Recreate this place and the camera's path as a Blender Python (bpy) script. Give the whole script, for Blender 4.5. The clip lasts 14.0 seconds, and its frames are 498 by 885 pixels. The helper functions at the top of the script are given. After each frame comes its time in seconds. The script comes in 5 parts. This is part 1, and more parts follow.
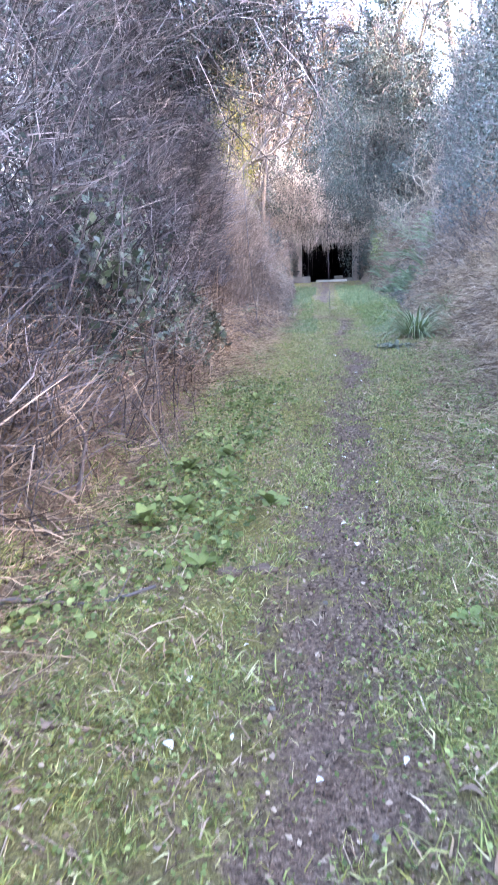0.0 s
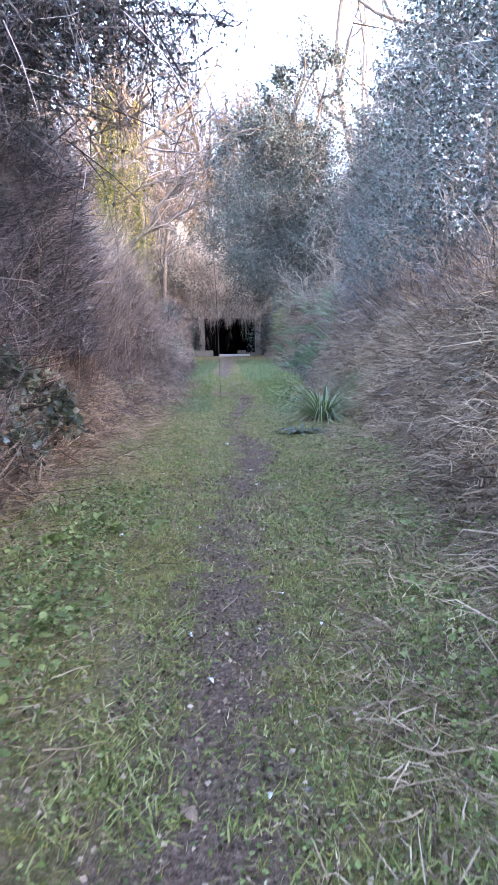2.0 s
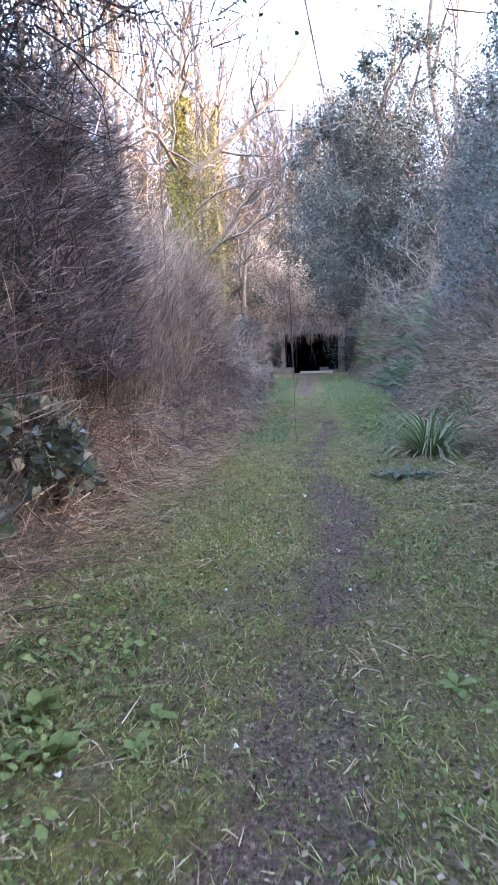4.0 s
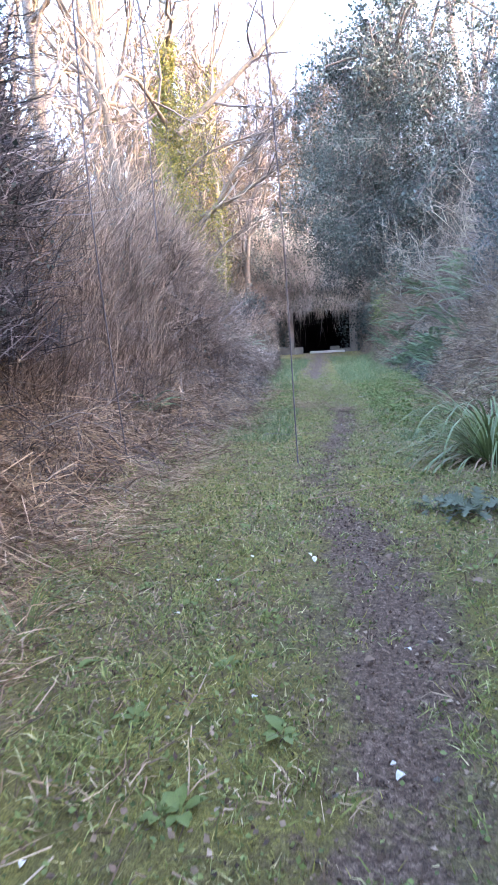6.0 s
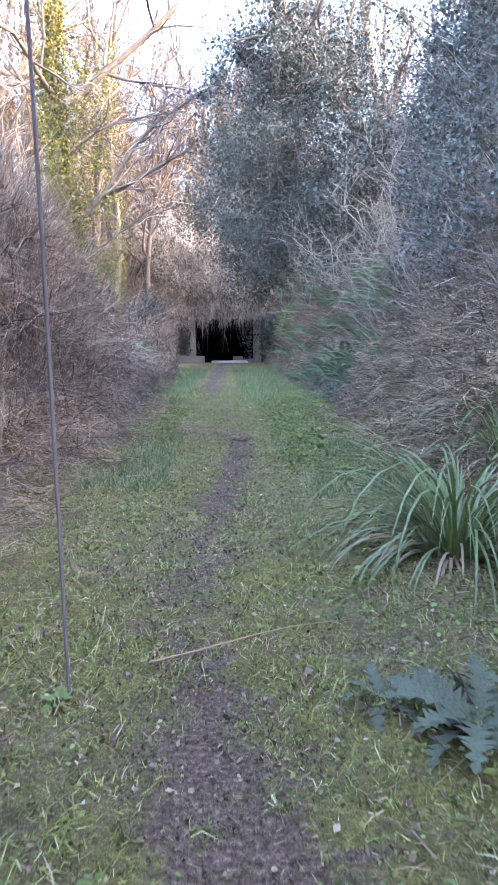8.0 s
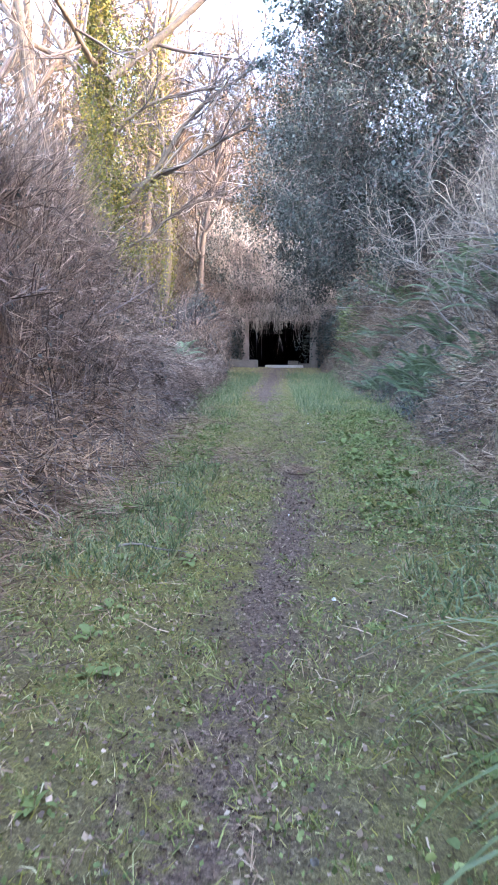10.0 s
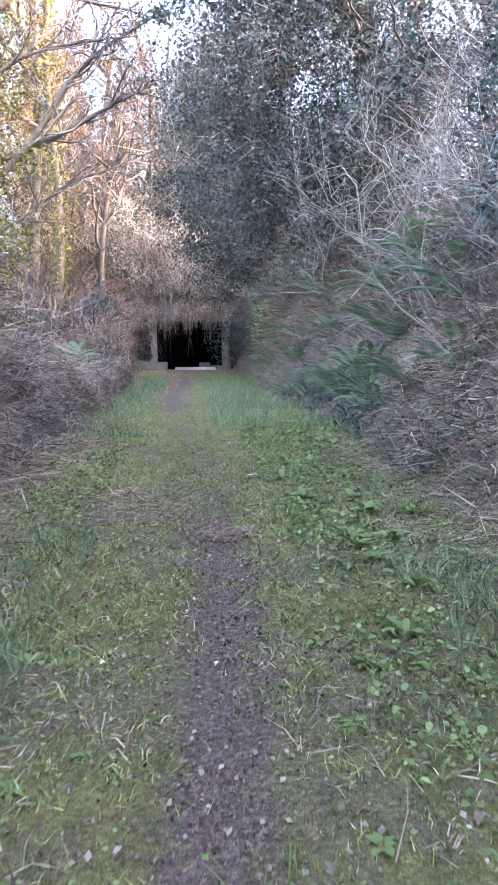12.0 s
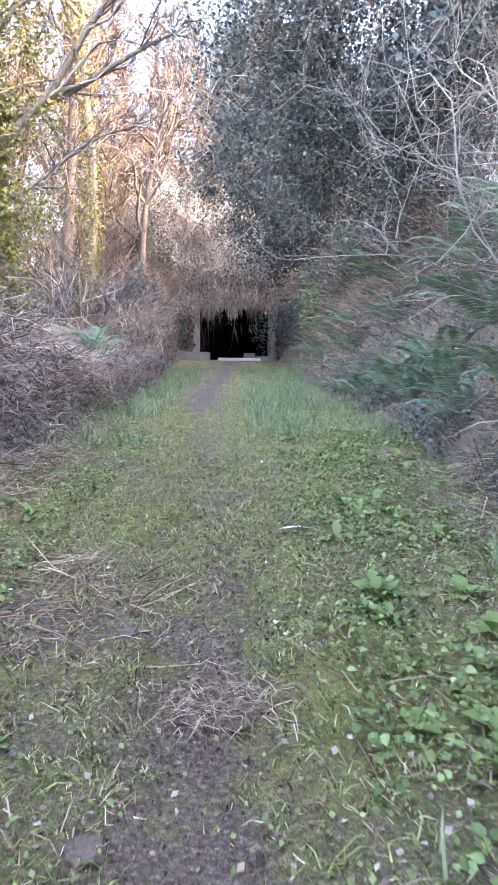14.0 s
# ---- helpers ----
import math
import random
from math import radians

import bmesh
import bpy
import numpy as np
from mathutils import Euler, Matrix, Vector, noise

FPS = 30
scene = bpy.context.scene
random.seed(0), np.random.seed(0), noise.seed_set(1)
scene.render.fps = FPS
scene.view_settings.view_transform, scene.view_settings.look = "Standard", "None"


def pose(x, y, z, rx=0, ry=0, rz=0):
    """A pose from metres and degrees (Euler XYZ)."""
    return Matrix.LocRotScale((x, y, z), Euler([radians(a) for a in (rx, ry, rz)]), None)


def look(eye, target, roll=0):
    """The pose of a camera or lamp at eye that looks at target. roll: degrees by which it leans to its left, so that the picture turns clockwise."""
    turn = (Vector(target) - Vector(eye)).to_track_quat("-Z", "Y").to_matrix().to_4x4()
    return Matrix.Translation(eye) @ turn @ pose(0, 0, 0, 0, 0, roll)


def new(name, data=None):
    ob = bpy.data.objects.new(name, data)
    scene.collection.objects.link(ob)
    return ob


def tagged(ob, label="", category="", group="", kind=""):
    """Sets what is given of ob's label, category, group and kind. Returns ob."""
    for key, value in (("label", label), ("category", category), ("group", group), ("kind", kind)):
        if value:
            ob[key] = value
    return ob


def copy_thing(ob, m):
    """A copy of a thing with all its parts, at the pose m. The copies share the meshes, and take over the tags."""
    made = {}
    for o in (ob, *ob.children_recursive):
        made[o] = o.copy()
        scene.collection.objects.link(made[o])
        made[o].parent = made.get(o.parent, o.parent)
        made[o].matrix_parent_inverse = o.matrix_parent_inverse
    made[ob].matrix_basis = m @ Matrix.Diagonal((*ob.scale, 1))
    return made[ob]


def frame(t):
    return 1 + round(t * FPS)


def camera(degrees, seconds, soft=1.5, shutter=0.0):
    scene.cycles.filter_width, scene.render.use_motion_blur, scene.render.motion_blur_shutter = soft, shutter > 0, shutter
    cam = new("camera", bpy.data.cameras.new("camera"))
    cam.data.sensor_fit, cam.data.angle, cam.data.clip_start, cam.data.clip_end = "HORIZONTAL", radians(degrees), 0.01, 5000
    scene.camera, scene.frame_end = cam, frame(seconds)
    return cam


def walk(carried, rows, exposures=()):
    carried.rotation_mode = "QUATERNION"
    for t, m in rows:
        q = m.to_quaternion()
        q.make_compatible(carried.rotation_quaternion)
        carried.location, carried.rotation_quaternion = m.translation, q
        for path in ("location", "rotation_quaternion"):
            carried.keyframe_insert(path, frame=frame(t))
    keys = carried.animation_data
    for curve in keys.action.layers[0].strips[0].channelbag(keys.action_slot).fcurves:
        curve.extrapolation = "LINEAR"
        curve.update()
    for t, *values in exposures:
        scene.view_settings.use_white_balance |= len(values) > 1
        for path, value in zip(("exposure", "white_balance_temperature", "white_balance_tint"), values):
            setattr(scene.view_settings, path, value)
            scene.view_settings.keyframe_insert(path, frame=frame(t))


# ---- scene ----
cam = camera(42.1, 14.0, soft=1.3, shutter=0.2)
PATH = [
    (0, (-0.205, 0.387, 1.375), (-0.428, 2.316, 0.897), -2.2),
    (0.2, (-0.198, 0.595, 1.399), (-0.414, 2.538, 0.977), -1.9),
    (0.3, (-0.183, 0.724, 1.399), (-0.404, 2.667, 0.98), -2.4),
    (0.5, (-0.129, 0.973, 1.396), (-0.307, 2.936, 1.056), -3.1),
    (0.7, (-0.088, 1.218, 1.396), (-0.164, 3.195, 1.101), -3.1),
    (0.8, (-0.08, 1.346, 1.383), (-0.111, 3.327, 1.108), -2.0),
    (1, (-0.04, 1.624, 1.328), (-0.043, 3.609, 1.079), -2.1),
    (1.5, (0.029, 2.27, 1.302), (0.034, 4.255, 1.058), -2.7),
    (2, (0.067, 2.936, 1.331), (0.133, 4.917, 1.062), -1.0),
    (2.3, (0.104, 3.349, 1.365), (0.2, 5.33, 1.11), 0.4),
    (2.5, (0.117, 3.597, 1.37), (0.209, 5.578, 1.117), -0.0),
    (3, (0.101, 4.275, 1.394), (0.191, 6.258, 1.151), 1.0),
    (3.5, (0.114, 4.96, 1.382), (0.041, 6.947, 1.168), -0.6),
    (3.7, (0.118, 5.224, 1.348), (-0.034, 7.207, 1.138), -0.8),
    (5.8, (0.17, 8.39, 1.331), (-0.074, 10.357, 1.065), -3.4),
    (6, (0.141, 8.674, 1.27), (-0.082, 10.644, 1.006), -3.1),
    (6.2, (0.126, 8.982, 1.281), (-0.05, 10.956, 1.014), -2.6),
    (6.5, (0.152, 9.424, 1.278), (0.064, 11.404, 1.01), -1.2),
    (7, (0.236, 10.092, 1.319), (0.216, 12.076, 1.06), -1.1),
    (7.5, (0.307, 10.763, 1.336), (0.392, 12.744, 1.074), -1.2),
    (8, (0.354, 11.435, 1.33), (0.432, 13.418, 1.081), -0.3),
    (8.5, (0.335, 12.102, 1.332), (0.361, 14.087, 1.087), -0.3),
    (8.7, (0.33, 12.357, 1.308), (0.361, 14.342, 1.066), 0.0),
    (10.8, (0.381, 15.264, 1.364), (0.248, 17.245, 1.127), 1.1),
    (11, (0.379, 15.542, 1.336), (0.346, 17.527, 1.099), 1.0),
    (11.5, (0.375, 16.242, 1.363), (0.402, 18.229, 1.138), -0.3),
    (12, (0.385, 16.967, 1.37), (0.569, 18.945, 1.14), -0.1),
    (12.5, (0.481, 17.622, 1.402), (0.703, 19.597, 1.177), -0.1),
    (13, (0.557, 18.266, 1.397), (0.787, 20.24, 1.179), -0.0),
    (13.5, (0.677, 18.91, 1.388), (0.839, 20.892, 1.167), 0.1),
    (14, (0.689, 19.573, 1.367), (0.731, 21.556, 1.11), 0.8),
]
walk(cam, [(t, look(eye, target, roll)) for t, eye, target, roll in PATH], exposures=[(0.0, 6.1, 5850, 29), (1.0, 6.05, 5850, 31), (1.5, 5.85, 5850, 30), (2.0, 5.6, 5950, 29), (3.5, 5.25, 5900, 29), (6.0, 5.6, 5850, 26), (8.5, 5.55, 5950, 28), (11.0, 5.55, 6050, 28), (12.5, 5.6, 6200, 31), (14.0, 5.85, 6250, 30)])

# ---- light: low winter sun over the bank, the cutting in open shade ----
SUN_EL, SUN_AZ = 9.0, 112.0          # azimuth clockwise from +y
world = bpy.data.worlds.new("sky")
scene.world = world
world.use_nodes = True
wt = world.node_tree
sky = wt.nodes.new("ShaderNodeTexSky")
sky.sky_type, sky.sun_disc = 'NISHITA', False
sky.sun_elevation, sky.sun_rotation = radians(SUN_EL), radians(SUN_AZ)
sky.air_density, sky.dust_density, sky.ozone_density = 1.0, 2.5, 1.0
wt.nodes["Background"].inputs[1].default_value = 0.15
wt.links.new(sky.outputs[0], wt.nodes["Background"].inputs[0])
sun = new("sun", bpy.data.lights.new("sun", 'SUN'))
sun.data.energy, sun.data.angle, sun.data.color = 0.095, radians(2.0), (1.0, 0.80, 0.55)
sd = Vector((math.sin(radians(SUN_AZ)) * math.cos(radians(SUN_EL)), math.cos(radians(SUN_AZ)) * math.cos(radians(SUN_EL)), math.sin(radians(SUN_EL))))
sun.matrix_world = look(sd * 200, (0, 0, 0))

rng = np.random.default_rng(7)


# ---- materials ----
def ramp(nt, fac, stops):
    n = nt.nodes.new("ShaderNodeValToRGB")
    e = n.color_ramp.elements
    while len(e) < len(stops):
        e.new(0.5)
    for k, (p, c) in enumerate(stops):
        e[k].position, e[k].color = p, (*c, 1)
    nt.links.new(fac, n.inputs[0])
    return n.outputs[0]


def noise_tex(nt, scale, detail=4.0, rough=0.55, vec=None):
    n = nt.nodes.new("ShaderNodeTexNoise")
    n.inputs["Scale"].default_value, n.inputs["Detail"].default_value, n.inputs["Roughness"].default_value = scale, detail, rough
    if vec is None:
        vec = nt.nodes.new("ShaderNodeTexCoord").outputs["Object"]
    nt.links.new(vec, n.inputs["Vector"])
    return n.outputs[0]


def mix(nt, fac, a, b, mode='MIX'):
    n = nt.nodes.new("ShaderNodeMix")
    n.data_type, n.blend_type = 'RGBA', mode
    for sock, v in ((n.inputs[0], fac), (n.inputs[6], a), (n.inputs[7], b)):
        if isinstance(v, (int, float)):
            sock.default_value = v
        elif isinstance(v, tuple):
            sock.default_value = (*v, 1)
        else:
            nt.links.new(v, sock)
    return n.outputs[2]


def material(name, rough=0.8, spec=0.3):
    m = bpy.data.materials.new(name)
    m.use_nodes = True
    b = m.node_tree.nodes["Principled BSDF"]
    b.inputs["Roughness"].default_value, b.inputs["Specular IOR Level"].default_value = rough, spec
    return m, m.node_tree, b


def bump(nt, b, height, strength=0.4, dist=0.02):
    n = nt.nodes.new("ShaderNodeBump")
    n.inputs["Strength"].default_value, n.inputs["Distance"].default_value = strength, dist
    nt.links.new(height, n.inputs["Height"])
    nt.links.new(n.outputs[0], b.inputs["Normal"])


def strand_mat(name, stops, rough=0.85, spec=0.2, patch=None):
    """Plant matter: colour varies from piece to piece and in patches."""
    m, nt, b = material(name, rough, spec)
    geo = nt.nodes.new("ShaderNodeNewGeometry")
    c = ramp(nt, geo.outputs["Random Per Island"], stops)
    n = noise_tex(nt, 0.9, 3)
    c = mix(nt, 1.0, c, ramp(nt, n, [(0.3, (0.62, 0.60, 0.60)), (0.7, (1.25, 1.22, 1.15))]), 'MULTIPLY')
    nt.links.new(c, b.inputs["Base Color"])
    return m


def leaf_mat(name, stops, rough=0.5, spec=0.4, through_light=0.25):
    m, nt, b = material(name, rough, spec)
    geo = nt.nodes.new("ShaderNodeNewGeometry")
    c = ramp(nt, geo.outputs["Random Per Island"], stops)
    c = mix(nt, 1.0, c, ramp(nt, noise_tex(nt, 40, 2), [(0.3, (0.75, 0.75, 0.75)), (0.7, (1.2, 1.2, 1.2))]), 'MULTIPLY')
    nt.links.new(c, b.inputs["Base Color"])
    t = nt.nodes.new("ShaderNodeBsdfTranslucent")
    nt.links.new(c, t.inputs[0])
    s = nt.nodes.new("ShaderNodeMixShader")
    s.inputs[0].default_value = through_light
    nt.links.new(b.outputs[0], s.inputs[1]), nt.links.new(t.outputs[0], s.inputs[2])
    nt.links.new(s.outputs[0], nt.nodes["Material Output"].inputs[0])
    return m


def solid_mat(name, dark, light, scale, rough=0.85, spec=0.3, relief=0.5, fine=60):
    m, nt, b = material(name, rough, spec)
    a, f = noise_tex(nt, scale, 5), noise_tex(nt, fine, 3)
    c = mix(nt, 0.45, ramp(nt, a, [(0.3, dark), (0.7, light)]), ramp(nt, f, [(0.3, dark), (0.7, light)]))
    nt.links.new(c, b.inputs["Base Color"])
    bump(nt, b, f, relief, 0.01)
    return m


M_TWIG = strand_mat("twig_grey_brown", [(0.0, (0.022, 0.019, 0.021)), (0.45, (0.066, 0.058, 0.061)), (0.8, (0.135, 0.118, 0.115)), (1.0, (0.27, 0.24, 0.225))])
M_TWIGDARK = strand_mat("twig_dark", [(0.0, (0.028, 0.026, 0.031)), (0.6, (0.082, 0.075, 0.085)), (1.0, (0.21, 0.19, 0.198))])
M_RUST = strand_mat("stem_reddish", [(0.0, (0.04, 0.029, 0.024)), (0.5, (0.115, 0.085, 0.068)), (1.0, (0.30, 0.235, 0.185))])
M_CREEPER = strand_mat("creeper_grey", [(0.0, (0.10, 0.09, 0.088)), (0.5, (0.26, 0.235, 0.225)), (1.0, (0.48, 0.44, 0.41))])
M_PALE = strand_mat("twig_pale", [(0.0, (0.11, 0.098, 0.088)), (1.0, (0.31, 0.28, 0.245))])
M_STRAW = strand_mat("dead_straw", [(0.0, (0.06, 0.04, 0.028)), (0.4, (0.17, 0.117, 0.078)), (0.75, (0.31, 0.225, 0.152)), (1.0, (0.45, 0.355, 0.26))])
# Far twigs carry the low sun's warmth in their base colour.
M_WARM = strand_mat("twig_far_sun_tint", [(0.0, (0.04, 0.03, 0.022)), (0.6, (0.09, 0.07, 0.05)), (1.0, (0.18, 0.14, 0.10))])
M_GRASS = leaf_mat("grass_blade", [(0.0, (0.10, 0.095, 0.022)), (0.4, (0.22, 0.205, 0.045)), (0.75, (0.36, 0.32, 0.09)), (1.0, (0.58, 0.49, 0.29))], 0.6, 0.3)
M_FRESHGRASS = leaf_mat("fresh_grass_blade", [(0.0, (0.07, 0.08, 0.02)), (0.5, (0.17, 0.19, 0.05)), (0.9, (0.30, 0.31, 0.10)), (1.0, (0.5, 0.45, 0.27))], 0.55, 0.3)
M_MUDCRUMB = strand_mat("mud_crumb", [(0.0, (0.04, 0.026, 0.019)), (0.7, (0.13, 0.089, 0.065)), (1.0, (0.28, 0.205, 0.155))])
M_TALLGRASS = leaf_mat("tall_grass_blade", [(0.0, (0.05, 0.08, 0.03)), (0.6, (0.12, 0.165, 0.065)), (1.0, (0.28, 0.29, 0.14))], 0.5, 0.4)
M_SEDGE = leaf_mat("sedge_blade", [(0.0, (0.04, 0.058, 0.018)), (0.6, (0.095, 0.125, 0.04)), (1.0, (0.21, 0.225, 0.09))], 0.4, 0.4)
M_WEED = leaf_mat("weed_leaf", [(0.0, (0.05, 0.072, 0.02)), (0.6, (0.125, 0.158, 0.045)), (1.0, (0.23, 0.265, 0.095))], 0.6, 0.25)
M_IVY = leaf_mat("ivy_leaf", [(0.0, (0.014, 0.026, 0.016)), (0.6, (0.032, 0.052, 0.03)), (1.0, (0.08, 0.105, 0.065))], 0.32, 0.5, 0.12)
M_IVYGREY = leaf_mat("evergreen_leaf", [(0.0, (0.018, 0.026, 0.024)), (0.6, (0.046, 0.060, 0.057)), (1.0, (0.11, 0.128, 0.122))], 0.72, 0.18, 0.15)
# Yellow-green ivy, with warm sunlight mixed into the leaf colour.
M_IVYGOLD = leaf_mat("ivy_leaf_sun_tint", [(0.0, (0.04, 0.052, 0.012)), (0.6, (0.105, 0.105, 0.022)), (1.0, (0.21, 0.17, 0.035))], 0.55, 0.25, 0.25)
M_BLUE = leaf_mat("bluish_wilted_leaf", [(0.0, (0.045, 0.055, 0.034)), (1.0, (0.115, 0.13, 0.088))], 0.7, 0.15)
M_FERN = leaf_mat("fern_leaflet", [(0.0, (0.05, 0.08, 0.045)), (1.0, (0.14, 0.19, 0.10))], 0.5, 0.35)
M_DEADLEAF = leaf_mat("dead_leaf", [(0.0, (0.06, 0.038, 0.026)), (0.6, (0.17, 0.115, 0.078)), (1.0, (0.38, 0.29, 0.21))], 0.7, 0.25, 0.1)
M_PALELEAF = leaf_mat("pale_fallen_leaf", [(0.0, (0.34, 0.32, 0.30)), (1.0, (0.58, 0.55, 0.52))], 0.6, 0.3, 0.1)
M_BARK = solid_mat("bark", (0.045, 0.037, 0.031), (0.135, 0.112, 0.09), 3.0, relief=0.9, fine=25)
M_BARKDARK = solid_mat("bark_dark", (0.03, 0.025, 0.025), (0.10, 0.085, 0.075), 3.0, relief=0.9, fine=25)
M_CONC = solid_mat("weathered_concrete", (0.06, 0.055, 0.045), (0.19, 0.17, 0.145), 1.3, fine=30)
M_CONCPALE = solid_mat("pale_concrete", (0.30, 0.27, 0.24), (0.55, 0.51, 0.47), 2.0, fine=40)
M_BRICKY = solid_mat("stained_render", (0.10, 0.085, 0.075), (0.27, 0.235, 0.215), 1.5, fine=22)
# Near-black base colour stands in for the darkness inside the tunnel.
M_LINING = solid_mat("shade_black_lining", (0.004, 0.004, 0.005), (0.012, 0.012, 0.014), 0.7, spec=0.0, fine=15)
M_SOILCLOD = solid_mat("wet_soil", (0.04, 0.026, 0.018), (0.13, 0.088, 0.062), 9.0, fine=70)


def ground_mat():
    m, nt, b = material("ground_earth_moss", 0.9, 0.2)
    geo = nt.nodes.new("ShaderNodeNewGeometry")
    pos = geo.outputs["Position"]

    def attr(n):
        a = nt.nodes.new("ShaderNodeAttribute")
        a.attribute_name = n
        return a.outputs["Fac"]
    n1, n2, n3, n4 = noise_tex(nt, 0.8, 4, 0.6, pos), noise_tex(nt, 6, 5, 0.65, pos), noise_tex(nt, 45, 4, 0.7, pos), noise_tex(nt, 160, 2, 0.6, pos)
    moss = ramp(nt, mix(nt, 0.5, n2, n3), [(0.28, (0.05, 0.042, 0.018)), (0.5, (0.15, 0.132, 0.036)), (0.72, (0.29, 0.26, 0.07))])
    litter = ramp(nt, n3, [(0.3, (0.05, 0.036, 0.026)), (0.55, (0.155, 0.114, 0.08)), (0.75, (0.34, 0.27, 0.195))])
    mud = ramp(nt, n3, [(0.3, (0.042, 0.027, 0.019)), (0.52, (0.14, 0.094, 0.068)), (0.75, (0.30, 0.215, 0.16))])
    base = mix(nt, ramp(nt, n1, [(0.38, (0, 0, 0)), (0.66, (0.75, 0.75, 0.75))]), moss, litter)
    edge = nt.nodes.new("ShaderNodeMath")
    edge.operation = 'ADD'
    nt.links.new(attr("worn"), edge.inputs[0])
    sc = nt.nodes.new("ShaderNodeMath")
    sc.operation, sc.inputs[1].default_value = 'MULTIPLY_ADD', 4.4
    sc.inputs[2].default_value = -2.25
    nt.links.new(noise_tex(nt, 3.4, 8, 0.78, pos), sc.inputs[0]), nt.links.new(sc.outputs[0], edge.inputs[1])
    c = mix(nt, ramp(nt, edge.outputs[0], [(0.25, (0, 0, 0)), (0.75, (1, 1, 1))]), base, mud)
    c = mix(nt, attr("bank"), c, litter)
    c = mix(nt, 1.0, c, ramp(nt, n4, [(0.3, (0.55, 0.55, 0.55)), (0.7, (1.45, 1.45, 1.45))]), 'MULTIPLY')
    nt.links.new(c, b.inputs["Base Color"])
    add = nt.nodes.new("ShaderNodeMath")
    add.operation = 'ADD'
    nt.links.new(n3, add.inputs[0]), nt.links.new(n4, add.inputs[1])
    bump(nt, b, add.outputs[0], 1.0, 0.03)
    return m


M_GROUND = ground_mat()


# ---- plan: the floor of the cutting, its worn line and its banks ----
def table(*pairs):
    ys, vs = [p[0] for p in pairs], [p[1] for p in pairs]
    return lambda y: np.interp(y, ys, vs)


floor_z = table((-100, 0), (18, 0), (65.6, 1.25), (400, 1.25))
left_foot = table((-40, -1.7), (3, -1.65), (6.5, -1.6), (11, -1.85), (16, -1.9), (18, -1.75), (21, -1.4), (25, -1.5), (30, -1.6), (40, -1.8), (48, -2.5), (65, -3.2))
right_foot = table((-40, 1.3), (4, 1.35), (7, 1.6), (11, 2.4), (20, 2.7), (30, 3.1), (40, 2.9), (55, 3.3), (65, 3.6))
line_x = table((-40, -0.2), (2, -0.17), (4, -0.05), (6, 0.0), (8.5, 0.1), (11.5, 0.48), (13, 0.42), (14.8, 0.1), (17.5, 0.3), (19.5, 0.55), (22, 0.6), (25, 0.57), (30, 0.1), (35, -0.05), (45, 0.1), (65, 0.3))
left_rise = table((-40, 2.4), (8, 2.2), (14, 2.2), (22, 2.6), (28, 1.7), (34, 1.2), (46, 1.6), (56, 3.0), (65, 4.5))
left_run = table((-40, 1.9), (9, 1.9), (13, 2.6), (26, 2.4), (40, 1.9))
right_rise = table((-40, 2.6), (6, 2.3), (12, 2.6), (25, 3.4), (40, 4.0), (65, 4.5))
FACE, OPEN_L, OPEN_R, SILL, HEAD = 65.6, -1.9, 2.9, 1.3, 4.85


def soft_step(t):
    t = np.clip(t, 0, 1)
    return t * t * (3 - 2 * t)


def wave(x, y):
    return (np.sin(x * 1.7 + y * 0.9) * np.sin(y * 1.3 - x * 0.6) + 0.6 * np.sin(x * 3.9 - y * 2.7 + 1.0) * np.sin(y * 3.1 + x * 1.1))


def lumps(a, b):
    return wave(a * 1.5, b * 1.9) + 0.5 * wave(a * 3.3 + 1, b * 3.9)


def height(x, y):
    x, y = np.asarray(x, float), np.asarray(y, float)
    z = floor_z(y) + 0.018 * wave(x, y) + 0.008 * wave(x * 3.7, y * 3.3)
    z = z + 0.016 * wave(x * 2.4 + 3, y * 2.1) * wave(x * 1.1, y * 1.7 + 5) - 0.035 * np.exp(-((x - line_x(y)) / 0.28) ** 2)
    dl, dr = left_foot(y) - x, x - right_foot(y)
    z = z + np.where(dl > 0, left_rise(y) * soft_step(dl / left_run(y)) ** 0.8 + np.clip(dl - left_run(y), 0, 30) * 0.10, 0)
    # Past the right bank an unseen hill is added to block the sun.
    z = z + np.where(dr > 0, right_rise(y) * soft_step(dr / 2.3) ** 0.8 + np.clip(dr - 2.3, 0, 30) * 0.38, 0)
    z = z + np.where((dl > 0) | (dr > 0), 0.12 * wave(x * 1.3, y * 1.1), 0)
    hill = 6.6 + np.clip(y - FACE, 0, 60) * 0.10
    return np.where(y > FACE + 0.35, np.maximum(z, hill + 0.2 * wave(x * 0.5, y * 0.5)), z)


# ---- mesh helpers ----
def quad_mesh(name, verts, quads, mat):
    me = bpy.data.meshes.new(name)
    verts, quads = np.ascontiguousarray(verts, np.float32).reshape(-1, 3), np.ascontiguousarray(quads, np.int32).reshape(-1, 4)
    me.vertices.add(len(verts))
    me.vertices.foreach_set("co", verts.ravel())
    me.loops.add(quads.size)
    me.loops.foreach_set("vertex_index", quads.ravel())
    me.polygons.add(len(quads))
    me.polygons.foreach_set("loop_start", np.arange(0, quads.size, 4, dtype=np.int32))
    me.update(calc_edges=True)
    me.materials.append(mat)
    return me


def unit(v):
    return v / np.maximum(np.linalg.norm(v, axis=-1, keepdims=True), 1e-9)


